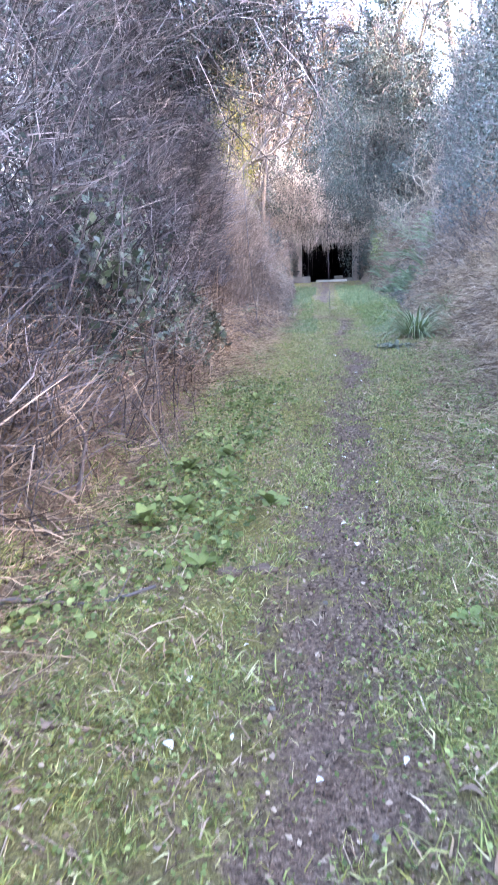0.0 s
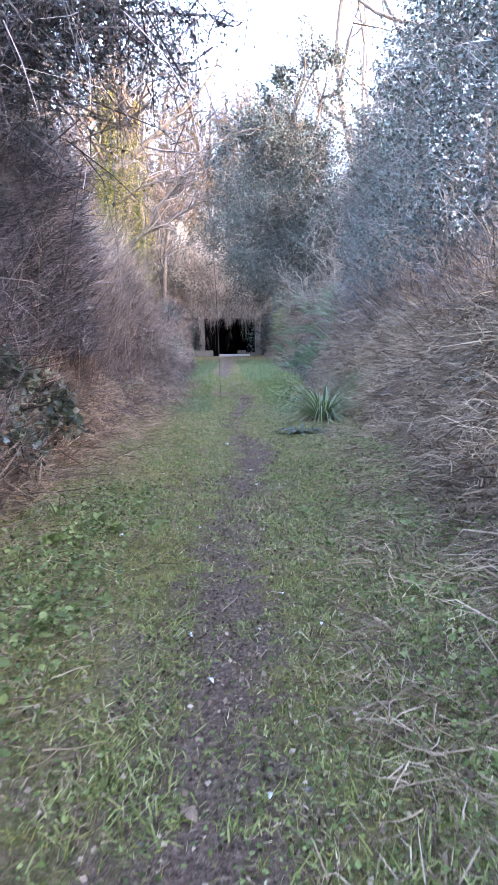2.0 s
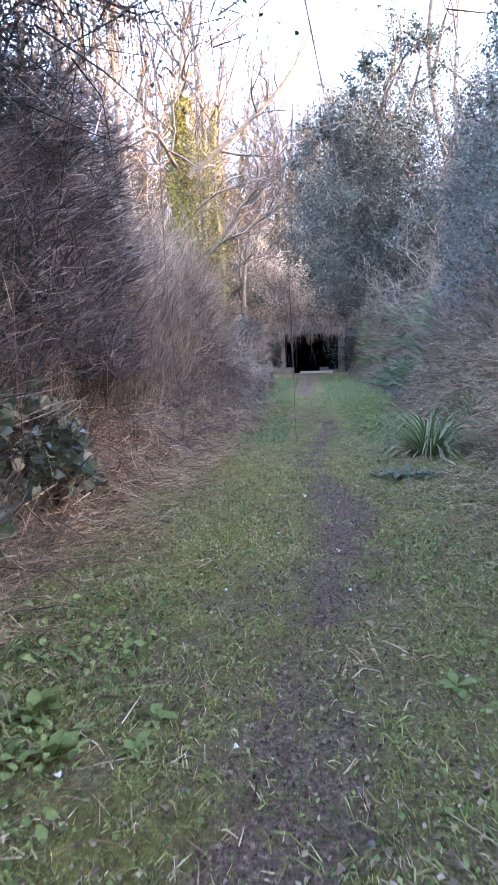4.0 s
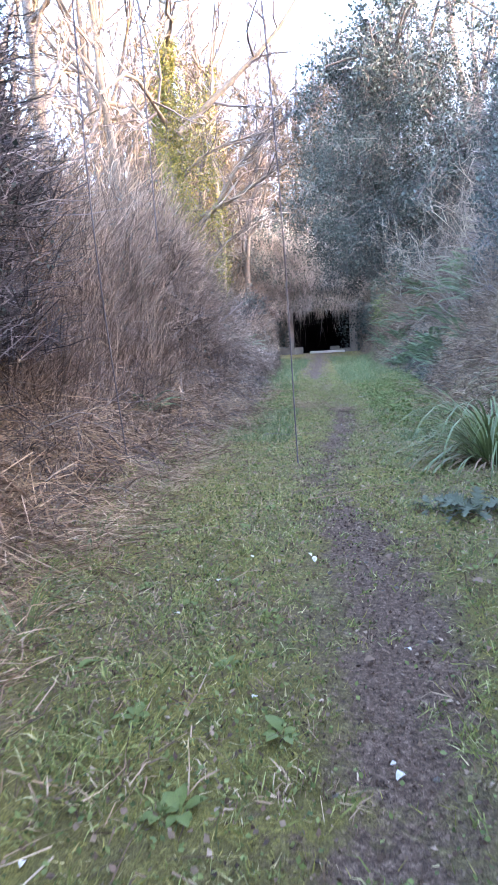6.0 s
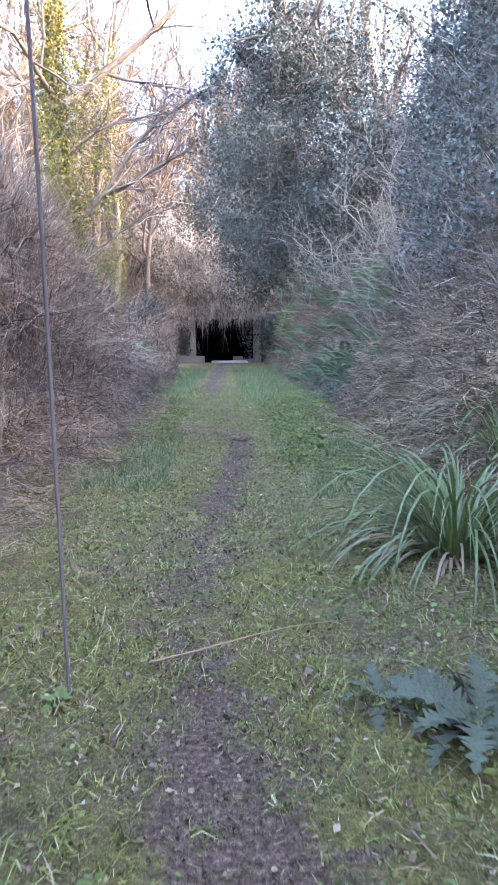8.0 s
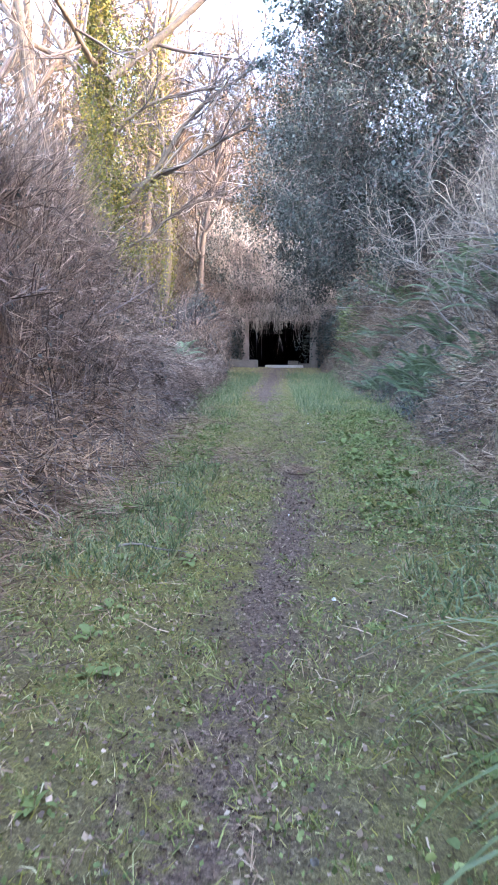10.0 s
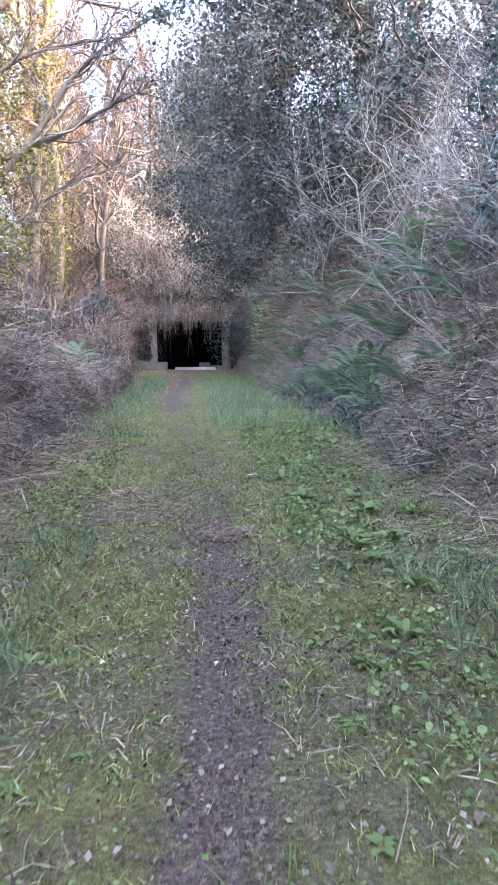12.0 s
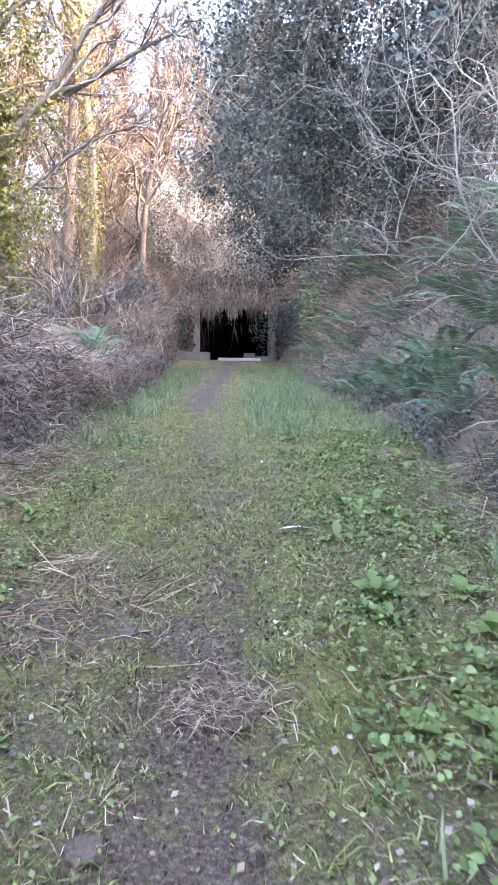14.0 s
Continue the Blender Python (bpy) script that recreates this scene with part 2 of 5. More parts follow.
class Strands:
    """N bent, tapering stems: start, way, length, radius, sag and sway."""

    def __init__(self, p, d, length, r, sag=0.2, sway=0.12):
        self.p, self.d = np.asarray(p, float), unit(np.asarray(d, float))
        n = len(self.p)
        self.l, self.r = np.broadcast_to(length, n).astype(float), np.broadcast_to(r, n).astype(float)
        self.sag, self.sway = np.broadcast_to(sag, n).astype(float), rng.normal(0, sway, (n, 3))
        self.turn = rng.normal(0, sway * 0.6, (n, 3))

    def at(self, i, s):
        s = s[..., None]
        l = self.l[i][..., None]
        q = self.p[i] + l * (self.d[i] * s + self.sway[i] * np.sin(np.pi * s) * 0.6 + self.turn[i] * np.sin(2.3 * np.pi * s) * 0.5)
        q[..., 2] -= (self.l[i] * self.sag[i]) * s[..., 0] ** 2
        return q

    def tube(self, seg=3, sides=3, tip=0.25):
        n = len(self.p)
        s = np.linspace(0, 1, seg + 1)
        i = np.repeat(np.arange(n)[:, None], seg + 1, 1)
        c = self.at(i, np.broadcast_to(s, (n, seg + 1)))
        t = unit(np.gradient(c, axis=1))
        ref = np.where(np.abs(t[..., 2:3]) > 0.9, np.array([1.0, 0, 0]), np.array([0, 0, 1.0]))
        u = unit(np.cross(t, ref))
        w = np.cross(t, u)
        a = np.linspace(0, 2 * np.pi, sides, endpoint=False)
        rad = (self.r[:, None] * (1 - (1 - tip) * s))[:, :, None, None]
        v = c[:, :, None, :] + rad * (u[:, :, None, :] * np.cos(a)[None, None, :, None] + w[:, :, None, :] * np.sin(a)[None, None, :, None])
        k = np.arange(n * (seg + 1) * sides).reshape(n, seg + 1, sides)
        nx = np.roll(k, -1, 2)
        q = np.stack([k[:, :-1], nx[:, :-1], nx[:, 1:], k[:, 1:]], -1)
        return v.reshape(-1, 3), q.reshape(-1, 4)

    def ribbon(self, seg=2, tip=0.15):
        n = len(self.p)
        s = np.linspace(0, 1, seg + 1)
        i = np.repeat(np.arange(n)[:, None], seg + 1, 1)
        c = self.at(i, np.broadcast_to(s, (n, seg + 1)))
        side = unit(np.cross(self.d, unit(rng.normal(0, 1, (n, 3)))))[:, None, :]
        rad = (self.r[:, None] * (1 - (1 - tip) * s ** 1.5))[:, :, None]
        v = np.stack([c - side * rad, c + side * rad], 2)
        k = np.arange(n * (seg + 1) * 2).reshape(n, seg + 1, 2)
        q = np.stack([k[:, :-1, 0], k[:, :-1, 1], k[:, 1:, 1], k[:, 1:, 0]], -1)
        return v.reshape(-1, 3), q.reshape(-1, 4)

    def kids(self, per, lo=0.25, hi=1.0, spread=0.8, length=0.5, r=0.5, up=0.1, sag=0.15, sway=0.12):
        i = np.repeat(np.arange(len(self.p)), per)
        s = rng.uniform(lo, hi, len(i))
        p = self.at(i, s)
        q = self.at(i, np.minimum(s + 0.02, 1.02))
        d = unit(unit(q - p) + rng.normal(0, spread, (len(i), 3)) + np.array([0, 0, up]))
        return Strands(p, d, self.l[i] * length * rng.uniform(0.55, 1.25, len(i)) * (1.15 - 0.5 * s), self.r[i] * r * (1.1 - 0.6 * s), sag, sway)

    def keep(self, mask):
        self.p, self.d, self.l, self.r = self.p[mask], self.d[mask], self.l[mask], self.r[mask]
        self.sag, self.sway, self.turn = self.sag[mask], self.sway[mask], self.turn[mask]
        return self

    def clear(self, margin=0.3, top=2.7):
        """Drops the stems that would hang into the walking space."""
        n = len(self.p)
        bad = np.zeros(n, bool)
        for s in (0.0, 0.3, 0.6, 0.8, 1.0):
            q = self.at(np.arange(n), np.full(n, s))
            y = q[:, 1]
            low = q[:, 2] < floor_z(y) + top
            flat = q[:, 2] < floor_z(y) + 0.25
            reach = margin + np.where(flat, 0.35, 0.0)
            bad |= low & (q[:, 0] > left_foot(y) + reach) & (q[:, 0] < right_foot(y) - reach)
        return self.keep(~bad)

    def spots(self, count, lo=0.2, hi=1.0):
        i = rng.integers(0, len(self.p), count)
        return self.at(i, rng.uniform(lo, hi, count))


def leaf_quads(c, size, aspect=0.7, down=0.3, fold=0.15, face=None):
    """One folded leaf at each place."""
    n = len(c)
    d = rng.normal(0, 1, (n, 3))
    d[:, 2] -= down
    d = unit(d)
    nn = rng.normal(0, 1, (n, 3)) + (np.array([0, 0, 0.6]) if face is None else np.asarray(face))
    side = unit(np.cross(d, nn))
    up = np.cross(side, d)
    l = (np.broadcast_to(size, n) * rng.uniform(0.6, 1.35, n))[:, None]
    v = np.stack([c, c + d * l * 0.45 - side * l * aspect * 0.5 + up * l * fold, c + d * l, c + d * l * 0.45 + side * l * aspect * 0.5 + up * l * fold], 1)
    return v.reshape(-1, 3), np.arange(n * 4).reshape(n, 4)


def round_leaves(c, size, aspect=0.75, fold=0.12, face=(0, 0, 1.4)):
    """One blunt, folded leaf at each place."""
    n = len(c)
    d = unit(rng.normal(0, 1, (n, 3)) * np.array([1, 1, 0.5]))
    side = unit(np.cross(d, rng.normal(0, 0.7, (n, 3)) + np.asarray(face)))
    up = np.cross(side, d)
    l = (np.broadcast_to(size, n) * rng.uniform(0.5, 1.4, n))[:, None]
    w = l * aspect * 0.5

    def edge(a, b):
        return c + d * l * a + side * w * b + up * l * fold * abs(b)
    v = np.stack([c, edge(0.28, -1), edge(0.72, -0.8), c + d * l - up * l * 0.12, edge(0.72, 0.8), edge(0.28, 1)], 1)
    k = np.arange(n)[:, None] * 6
    return v.reshape(-1, 3), np.concatenate([k + np.array([0, 1, 2, 3]), k + np.array([0, 3, 4, 5])])


def join(*sets):
    vs, qs, k = [], [], 0
    for v, q in sets:
        vs.append(v), qs.append(q + k)
        k += len(v)
    return np.concatenate(vs), np.concatenate(qs)


def stuff(name, vq, mat, label, category, kind="stuff"):
    return tagged(new(name, quad_mesh(name, *vq, mat)), label, category, kind=kind)


def thing(name, label, category, at=(0, 0, 0), group="", kind=""):
    ob = new(name)
    ob.location = at
    return tagged(ob, label, category, group, kind)


def part(name, mesh, parent, label=""):
    ob = new(name, mesh)
    ob.parent = parent
    if label:
        ob["label"] = label
    return ob


def bm_part(name, bm, mat, parent, label=""):
    me = bpy.data.meshes.new(name)
    bm.to_mesh(me)
    bm.free()
    me.materials.append(mat)
    return part(name, me, parent, label)


def rough_block(size, at, bevel=0.03, jitter=0.012, cuts=2):
    """A worn block: bevelled, with uneven faces."""
    bm = bmesh.new()
    bmesh.ops.create_cube(bm, size=1, matrix=Matrix.Translation(at) @ Matrix.Diagonal((*size, 1)))
    bmesh.ops.bevel(bm, geom=bm.edges[:], offset=bevel, segments=2, affect='EDGES')
    bmesh.ops.subdivide_edges(bm, edges=bm.edges[:], cuts=cuts, use_grid_fill=True)
    for v in bm.verts:
        v.co += jitter * Vector(noise.noise_vector(v.co * 2.3))
    return bm


def sway_dirs(n, up=1.0, spread=0.5, lean=(0, 0)):
    d = rng.normal(0, spread, (n, 3))
    d[:, 2] = np.abs(d[:, 2]) * 0.5 + up
    d[:, :2] += np.asarray(lean)
    return d


def on_ground(x, y, lift=0.0):
    return np.stack([x, y, height(x, y) + lift], -1)


# ---- ground: one sheet to the horizon, open at the mouth of the tunnel ----
def axis(*stretches):
    out = [stretches[0][0]]
    for a, b, step in stretches:
        n = max(1, int(round((b - a) / step)))
        out += list(np.linspace(a, b, n + 1)[1:])
    return np.array(out)


def build_ground():
    xs = axis((-900, -60, 120), (-60, -16, 4), (-16, -5, 0.5), (-5, 5, 0.11), (5, 16, 0.5), (16, 60, 4), (60, 900, 120))
    ys = axis((-300, -20, 40), (-20, -2, 1.0), (-2, 30, 0.11), (30, FACE, 0.3), (FACE, FACE + 0.4, 0.4), (FACE + 0.4, 100, 2.0), (100, 1500, 100))
    X, Y = np.meshgrid(xs, ys, indexing='ij')
    Z = height(X, Y)
    V = np.stack([X, Y, Z], -1)
    k = np.arange(X.size).reshape(X.shape)
    q = np.stack([k[:-1, :-1], k[1:, :-1], k[1:, 1:], k[:-1, 1:]], -1)
    cx, cy = (X[:-1, :-1] + X[1:, 1:]) / 2, (Y[:-1, :-1] + Y[1:, 1:]) / 2
    keep = ~((cy > FACE) & (cy < FACE + 0.4) & (cx > OPEN_L - 0.3) & (cx < OPEN_R + 0.3))
    me = quad_mesh("ground", V.reshape(-1, 3), q[keep], M_GROUND)
    me.polygons.foreach_set("use_smooth", np.ones(len(me.polygons), bool))
    worn = np.exp(-((X - line_x(Y)) / table((-40, 0.34), (6, 0.34), (8, 0.22), (11, 0.26), (17, 0.2), (22, 0.24), (30, 0.3), (36, 0.5), (46, 0.8), (65, 1.6))(Y)) ** 2) * np.where(Y < 66, 1, 0) * table((-40, 1.0), (3, 1.1), (7.5, 1.0), (9, 0.75), (10.3, 0.9), (11, 1.35), (13.6, 1.25), (14.6, 0.8), (16.5, 0.85), (18, 1.05), (21.8, 1.0), (23.5, 0.5), (29, 0.5), (32, 1.1), (66, 1.4))(Y)
    worn = np.maximum(worn, 1.2 * np.exp(-((X + 0.3) / 0.7) ** 2 - ((Y - 22.7) / 0.55) ** 2))
    bank = np.maximum(soft_step((left_foot(Y) + 0.8 - X) / 1.1), soft_step((X - right_foot(Y) + 1.3) / 1.6))
    for n, a in (("worn", worn), ("bank", bank)):
        me.attributes.new(n, 'FLOAT', 'POINT').data.foreach_set("value", a.astype(np.float32).ravel())
    return tagged(new("ground", me), "mossy earth ground with a worn muddy line between banks", "ground", kind="structure")


build_ground()


# ---- tunnel mouth at the end of the cutting ----
def build_tunnel():
    depth = 22.0
    face = thing("wall_portal", "overgrown weathered concrete head wall of the tunnel", "wall", kind="structure")
    w = 7.0
    bm_part("pillar", rough_block((w, 0.5, 8.5), (OPEN_L - w / 2, FACE + 0.25, 3.4)), M_CONC, face)
    bm_part("pillar", rough_block((w, 0.5, 8.5), (OPEN_R + w / 2, FACE + 0.25, 3.4)), M_CONC, face)
    bm_part("lintel", rough_block((OPEN_R - OPEN_L, 0.5, 2.8), ((OPEN_L + OPEN_R) / 2, FACE + 0.25, HEAD + 1.4)), M_CONC, face)
    bm_part("jamb", rough_block((0.55, 0.35, HEAD - SILL + 0.1), (OPEN_L - 0.28, FACE - 0.18, (HEAD + SILL) / 2)), M_BRICKY, face, "stained grey jamb")
    bm_part("jamb", rough_block((0.6, 0.35, HEAD - SILL + 0.1), (OPEN_R + 0.30, FACE - 0.18, (HEAD + SILL) / 2)), M_BRICKY, face, "brown stained jamb")
    mid, wid = (OPEN_L + OPEN_R) / 2, OPEN_R - OPEN_L
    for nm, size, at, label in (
            ("wall_tunnel_left", (0.4, depth, 5), (OPEN_L - 0.2, FACE + 0.5 + depth / 2, 3), "tunnel side wall coloured black with deep shade"),
            ("wall_tunnel_right", (0.4, depth, 5), (OPEN_R + 0.2, FACE + 0.5 + depth / 2, 3), "tunnel side wall coloured black with deep shade"),
            ("wall_tunnel_end", (wid + 1, 0.4, 5), (mid, FACE + 0.7 + depth, 3), "far end of the tunnel coloured black with deep shade"),
            ("ceiling_tunnel", (wid + 1, depth, 0.4), (mid, FACE + 0.5 + depth / 2, HEAD + 0.25), "tunnel ceiling coloured black with deep shade"),
            ("floor_tunnel", (wid + 0.8, depth + 0.6, 0.5), (mid, FACE + 0.3 + depth / 2, SILL - 0.26), "tunnel floor coloured black with deep shade")):
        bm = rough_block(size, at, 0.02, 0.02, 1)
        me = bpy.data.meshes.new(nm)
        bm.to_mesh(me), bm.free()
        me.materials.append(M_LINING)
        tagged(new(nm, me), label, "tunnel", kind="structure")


build_tunnel()


def concrete_block(name, size, at, label, mat, group=""):
    bm = rough_block(size, (0, 0, size[2] / 2), 0.04, 0.02)
    me = bpy.data.meshes.new(name)
    bm.to_mesh(me), bm.free()
    me.materials.append(mat)
    ob = tagged(new(name, me), label, "block", group)
    ob.location = at
    return ob


concrete_block("low_wall", (3.0, 1.6, 0.72), (-2.6, 63.6, 1.05), "low mossy concrete block wall beside the tunnel mouth", M_CONC)
concrete_block("doorstep", (2.9, 1.3, 0.30), (0.9, 64.6, 1.10), "pale worn concrete slab before the tunnel mouth", M_CONCPALE)
concrete_block("stone_block", (0.8, 0.5, 0.5), (1.6, 65.5, 1.25), "pale broken concrete block on the threshold", M_CONC)
concrete_block("stone_block", (1.0, 0.5, 0.35), (2.5, 64.9, 1.2), "brown stone block beside the slab", M_CONC)


# ---- undergrowth ----
def off(f, d):
    return lambda y: f(y) + d


L, R = left_foot, right_foot


def thicket(name, label, n, xs, ys, mat, up=1.0, spread=0.5, lean=(0, 0), length=(0.6, 1.8), r=0.006, sag=0.4, per=4, kid=0.45, seg=4, leaves=0, leaf_size=0.06, leafmat=None, margin=0.3):
    """Stems rooted on the bank with side twigs, and leaves where it has any."""
    y = rng.uniform(*ys, n)
    x = xs[0](y) + (xs[1](y) - xs[0](y)) * rng.uniform(0, 1, n)
    st = Strands(on_ground(x, y, -0.03), sway_dirs(n, up, spread, lean), rng.uniform(*length, n), r * rng.uniform(0.6, 1.5, n), sag * rng.uniform(0.5, 1.5, n), 0.10).clear(margin)
    sets = [st.tube(seg, 3)]
    src = st
    if per:
        src = st.kids(per, 0.2, 1, 0.6, kid, 0.75, 0.0, 0.3).clear(margin)
        sets.append(src.ribbon(2))
    stuff(name, join(*sets), mat, label, "undergrowth")
    if leaves:
        stuff(name + "_leaves", leaf_quads(src.spots(leaves) + rng.normal(0, 0.03, (leaves, 3)), leaf_size), leafmat, "leaves among the " + label, "leaves")


def hedge(name, label, side, foot, ys, top, n, mat, lean=0.2, deep=0.5, length=(0.3, 0.9), r=0.004, up=0.6, spread=0.8, sag=0.3, leaves=0, leaf_size=0.06, leafmat=None, base=0.0, ragged=0.35, margin=0.25, lowleaf=0.0, bay=None):
    """A tangle of twigs that clothes the bank; top is its height over the foot."""
    def places(m, lo=0.0):
        y = rng.uniform(*ys, m)
        crest = top(y) * (1 + ragged * 0.35 * wave(y * 0.9, y * 0.37 + 2) + rng.normal(0, ragged * 0.2, m))
        h = base + (crest - base) * (lo + (1 - lo) * rng.uniform(0, 1, m) ** 0.85)
        bulge = lumps(y, h)
        keep = rng.uniform(0, 1, m) < 0.62 + 0.4 * bulge
        y, h, bulge = y[keep], h[keep], bulge[keep]
        x = foot(y) + side * (lean * h + rng.exponential(deep, len(y)) - 0.17 * bulge)
        return np.stack([x, y, np.maximum(floor_z(y) + h, height(x, y) - 0.05)], -1)
    p = places(int(n * 1.5))
    n = len(p)
    st = Strands(p, sway_dirs(n, up, spread, (-side * 0.25, 0)), rng.uniform(*length, n), r * rng.uniform(0.6, 1.6, n), sag, 0.14).clear(margin)
    if bay:
        st.keep(~((st.p[:, 1] > bay[0]) & (st.p[:, 1] < bay[1]) & (st.p[:, 2] - floor_z(st.p[:, 1]) < bay[2])))
    stuff(name, st.ribbon(2), mat, label, "undergrowth")
    if leaves:
        q = places(int(leaves * 1.5), lowleaf)
        keep = ~((q[:, 2] < floor_z(q[:, 1]) + 2.7) & (q[:, 0] > left_foot(q[:, 1]) + margin) & (q[:, 0] < right_foot(q[:, 1]) - margin))
        stuff(name + "_leaves", leaf_quads(q[keep], leaf_size, face=(-side, -0.6, 0.6)), leafmat, "leaves of the " + label, "leaves")


# left side, from the start onward
thicket("bramble_thicket", "tall dark tangled bramble thicket on the bank", 900, (off(L, -2.2), off(L, -0.1)), (-3, 9), M_TWIGDARK, 1.2, 0.35, (0.12, 0), (1.6, 3.4), 0.006, 0.3, 6, 0.40, 5)
hedge("thorn_hedge", "dark tangled thorn and bramble hedge", -1, off(L, -0.15), (-4, 8.5), table((-4, 4.3), (4, 4.3), (9, 4.8)), 24000, M_TWIGDARK, 0.12, 0.5, (0.25, 0.8), 0.0042, 0.5, 0.8, leaves=16000, leaf_size=0.05, leafmat=M_IVYGREY, lowleaf=0.25)
hedge("dead_bracken", "brown dead stalks under the hedge", -1, off(L, 0.1), (-3, 11), table((-4, 1.2), (9, 1.0)), 5500, M_RUST, 0.45, 0.25, (0.3, 1.0), 0.0042, 0.35, 0.9)
hedge("ivy_patch", "dark bramble leaves hanging in the hedge", -1, off(L, 0.0), (5.0, 8.0), table((5, 2.3), (8, 1.9)), 300, M_TWIG, 0.15, 0.12, (0.3, 0.7), 0.005, leaves=1300, leaf_size=0.075, leafmat=M_IVY, base=0.7)
hedge("thorn_hedge", "dark twiggy thorn hedge arching towards the path", -1, off(L, -0.25), (7.5, 14.5), table((7, 6.0), (9.5, 6.2), (11, 4.6), (14.5, 3.6)), 26000, M_TWIGDARK, 0.03, 0.55, (0.3, 0.9), 0.0045, 0.5, 0.85, leaves=7000, leaf_size=0.05, leafmat=M_IVYGREY, base=1.3, lowleaf=0.1)
hedge("ivy_patch", "glossy dark evergreen leaves low in the hedge", -1, off(L, 0.05), (9.0, 11.5), table((9, 1.25), (11.5, 1.1)), 300, M_TWIG, 0.35, 0.12, (0.3, 0.7), 0.005, leaves=1100, leaf_size=0.12, leafmat=M_IVY, base=0.35)
thicket("dead_stem_thicket", "thicket of upright brown dead stems", 900, (off(L, -1.6), off(L, -0.35)), (9.5, 24), M_RUST, 1.6, 0.22, (0.05, 0), (1.2, 2.6), 0.005, 0.1, 5, 0.35, 4)
hedge("dead_stem_hedge", "dense upright brown dead stems", -1, off(L, -0.45), (9.5, 24), table((8, 2.7), (14, 3.0), (22, 3.4)), 9000, M_RUST, 0.22, 0.4, (0.4, 1.1), 0.0042, 1.1, 0.5, 0.1, base=0.5)
hedge("bramble_heap", "grey thorn and bramble on the bank", -1, off(L, -0.5), (13.5, 26), table((13, 3.7), (16, 3.6), (20, 4.4), (24, 4.2), (26, 3.0)), 20000, M_RUST, 0.20, 0.5, (0.3, 1.0), 0.0045, 1.0, 0.55, 0.2, leaves=6000, leaf_size=0.05, leafmat=M_IVYGREY, base=0.6, lowleaf=0.3)
hedge("dead_bramble", "fallen grey brown bramble and straw sloping off the bank", -1, off(L, 0.15), (11, 24), table((11, 1.0), (14, 1.3), (24, 1.4)), 11000, M_STRAW, 0.95, 0.18, (0.25, 0.9), 0.0042, 0.15, 1.0, 0.5, ragged=0.6)
thicket("bramble_thicket", "grey dead bramble tangle hanging down the bank", 1200, (off(L, -2.0), off(L, -0.1)), (13, 30), M_TWIG, 0.6, 0.6, (0.4, 0), (0.8, 2.0), 0.005, 0.8, 5, 0.42, 5)
hedge("bramble_heap", "grey brown dead bramble heap against the bank", -1, off(L, 0.1), (19, 46), table((18, 2.9), (23, 3.8), (26, 2.6), (30, 1.0), (38, 0.9), (46, 1.6)), 22000, M_RUST, 0.36, 0.4, (0.25, 0.85), 0.0055, 0.3, 0.9, 0.6, leaves=2000, leaf_size=0.06, leafmat=M_IVYGREY)
thicket("bramble_thicket", "arching pale bramble stems over the heap", 650, (off(L, -2.0), off(L, 0.1)), (18, 28), M_PALE, 0.7, 0.7, (0.4, -0.1), (0.8, 2.0), 0.004, 0.8, 3, 0.45, 6)
hedge("scrub", "grey scrub towards the tunnel mouth", -1, off(L, 0.2), (42, 66), table((42, 1.6), (55, 3.6), (66, 7.5)), 12000, M_RUST, 0.3, 0.8, (0.5, 1.8), 0.011, 0.5, 0.8, 0.4, leaves=6000, leaf_size=0.10, leafmat=M_IVYGREY)
# right side
thicket("dead_bramble", "flattened brown dead bramble and straw on the bank", 1800, (off(R, 0.0), off(R, 2.0)), (1, 24), M_STRAW, 0.35, 0.8, (-0.3, 0), (0.4, 1.2), 0.003, 0.7, 3, 0.45, 5)
hedge("dead_bramble", "mat of brown dead bramble and bracken on the bank", 1, off(R, -0.1), (0, 26), table((0, 2.1), (26, 2.8)), 24000, M_STRAW, 0.62, 0.10, (0.2, 0.7), 0.0045, 0.15, 1.0, 0.5)
hedge("ivy_patch", "trailing ivy leaves on the bank", 1, off(R, 0.05), (7.0, 11.5), table((7, 2.4), (12, 2.4)), 500, M_TWIG, 0.6, 0.05, (0.3, 0.7), 0.004, leaves=1500, leaf_size=0.065, leafmat=M_IVY, base=0.9)
# The stretch below y -2 is added out of view to shade the left hedge.
hedge("ivy_hedge", "tall blue-grey leafy hedge above the bank", 1, off(R, 0.85), (-14, 25), table((-14, 8), (-2, 8.0), (12, 9.6), (18, 9.4), (25, 7.0)), 42000, M_TWIGDARK, 0.06, 0.75, (0.3, 1.0), 0.005, 0.5, 0.8, 0.3, leaves=160000, leaf_size=0.08, leafmat=M_IVYGREY, base=1.7, lowleaf=0.15)
hedge("scrub", "brown stems standing along the bank top", 1, off(R, 0.55), (4, 26), table((4, 3.9), (26, 4.4)), 9000, M_RUST, 0.24, 0.4, (0.4, 1.2), 0.0045, 1.0, 0.6, 0.2, base=1.3)
hedge("scrub", "grey brown twiggy scrub covering the bank", 1, off(R, -0.1), (18, 44), table((18, 4.5), (44, 5.5)), 22000, M_RUST, 0.5, 0.3, (0.3, 1.1), 0.0055, 0.4, 0.9, 0.5, leaves=4000, leaf_size=0.06, leafmat=M_IVYGREY, bay=(24.5, 35, 1.7))
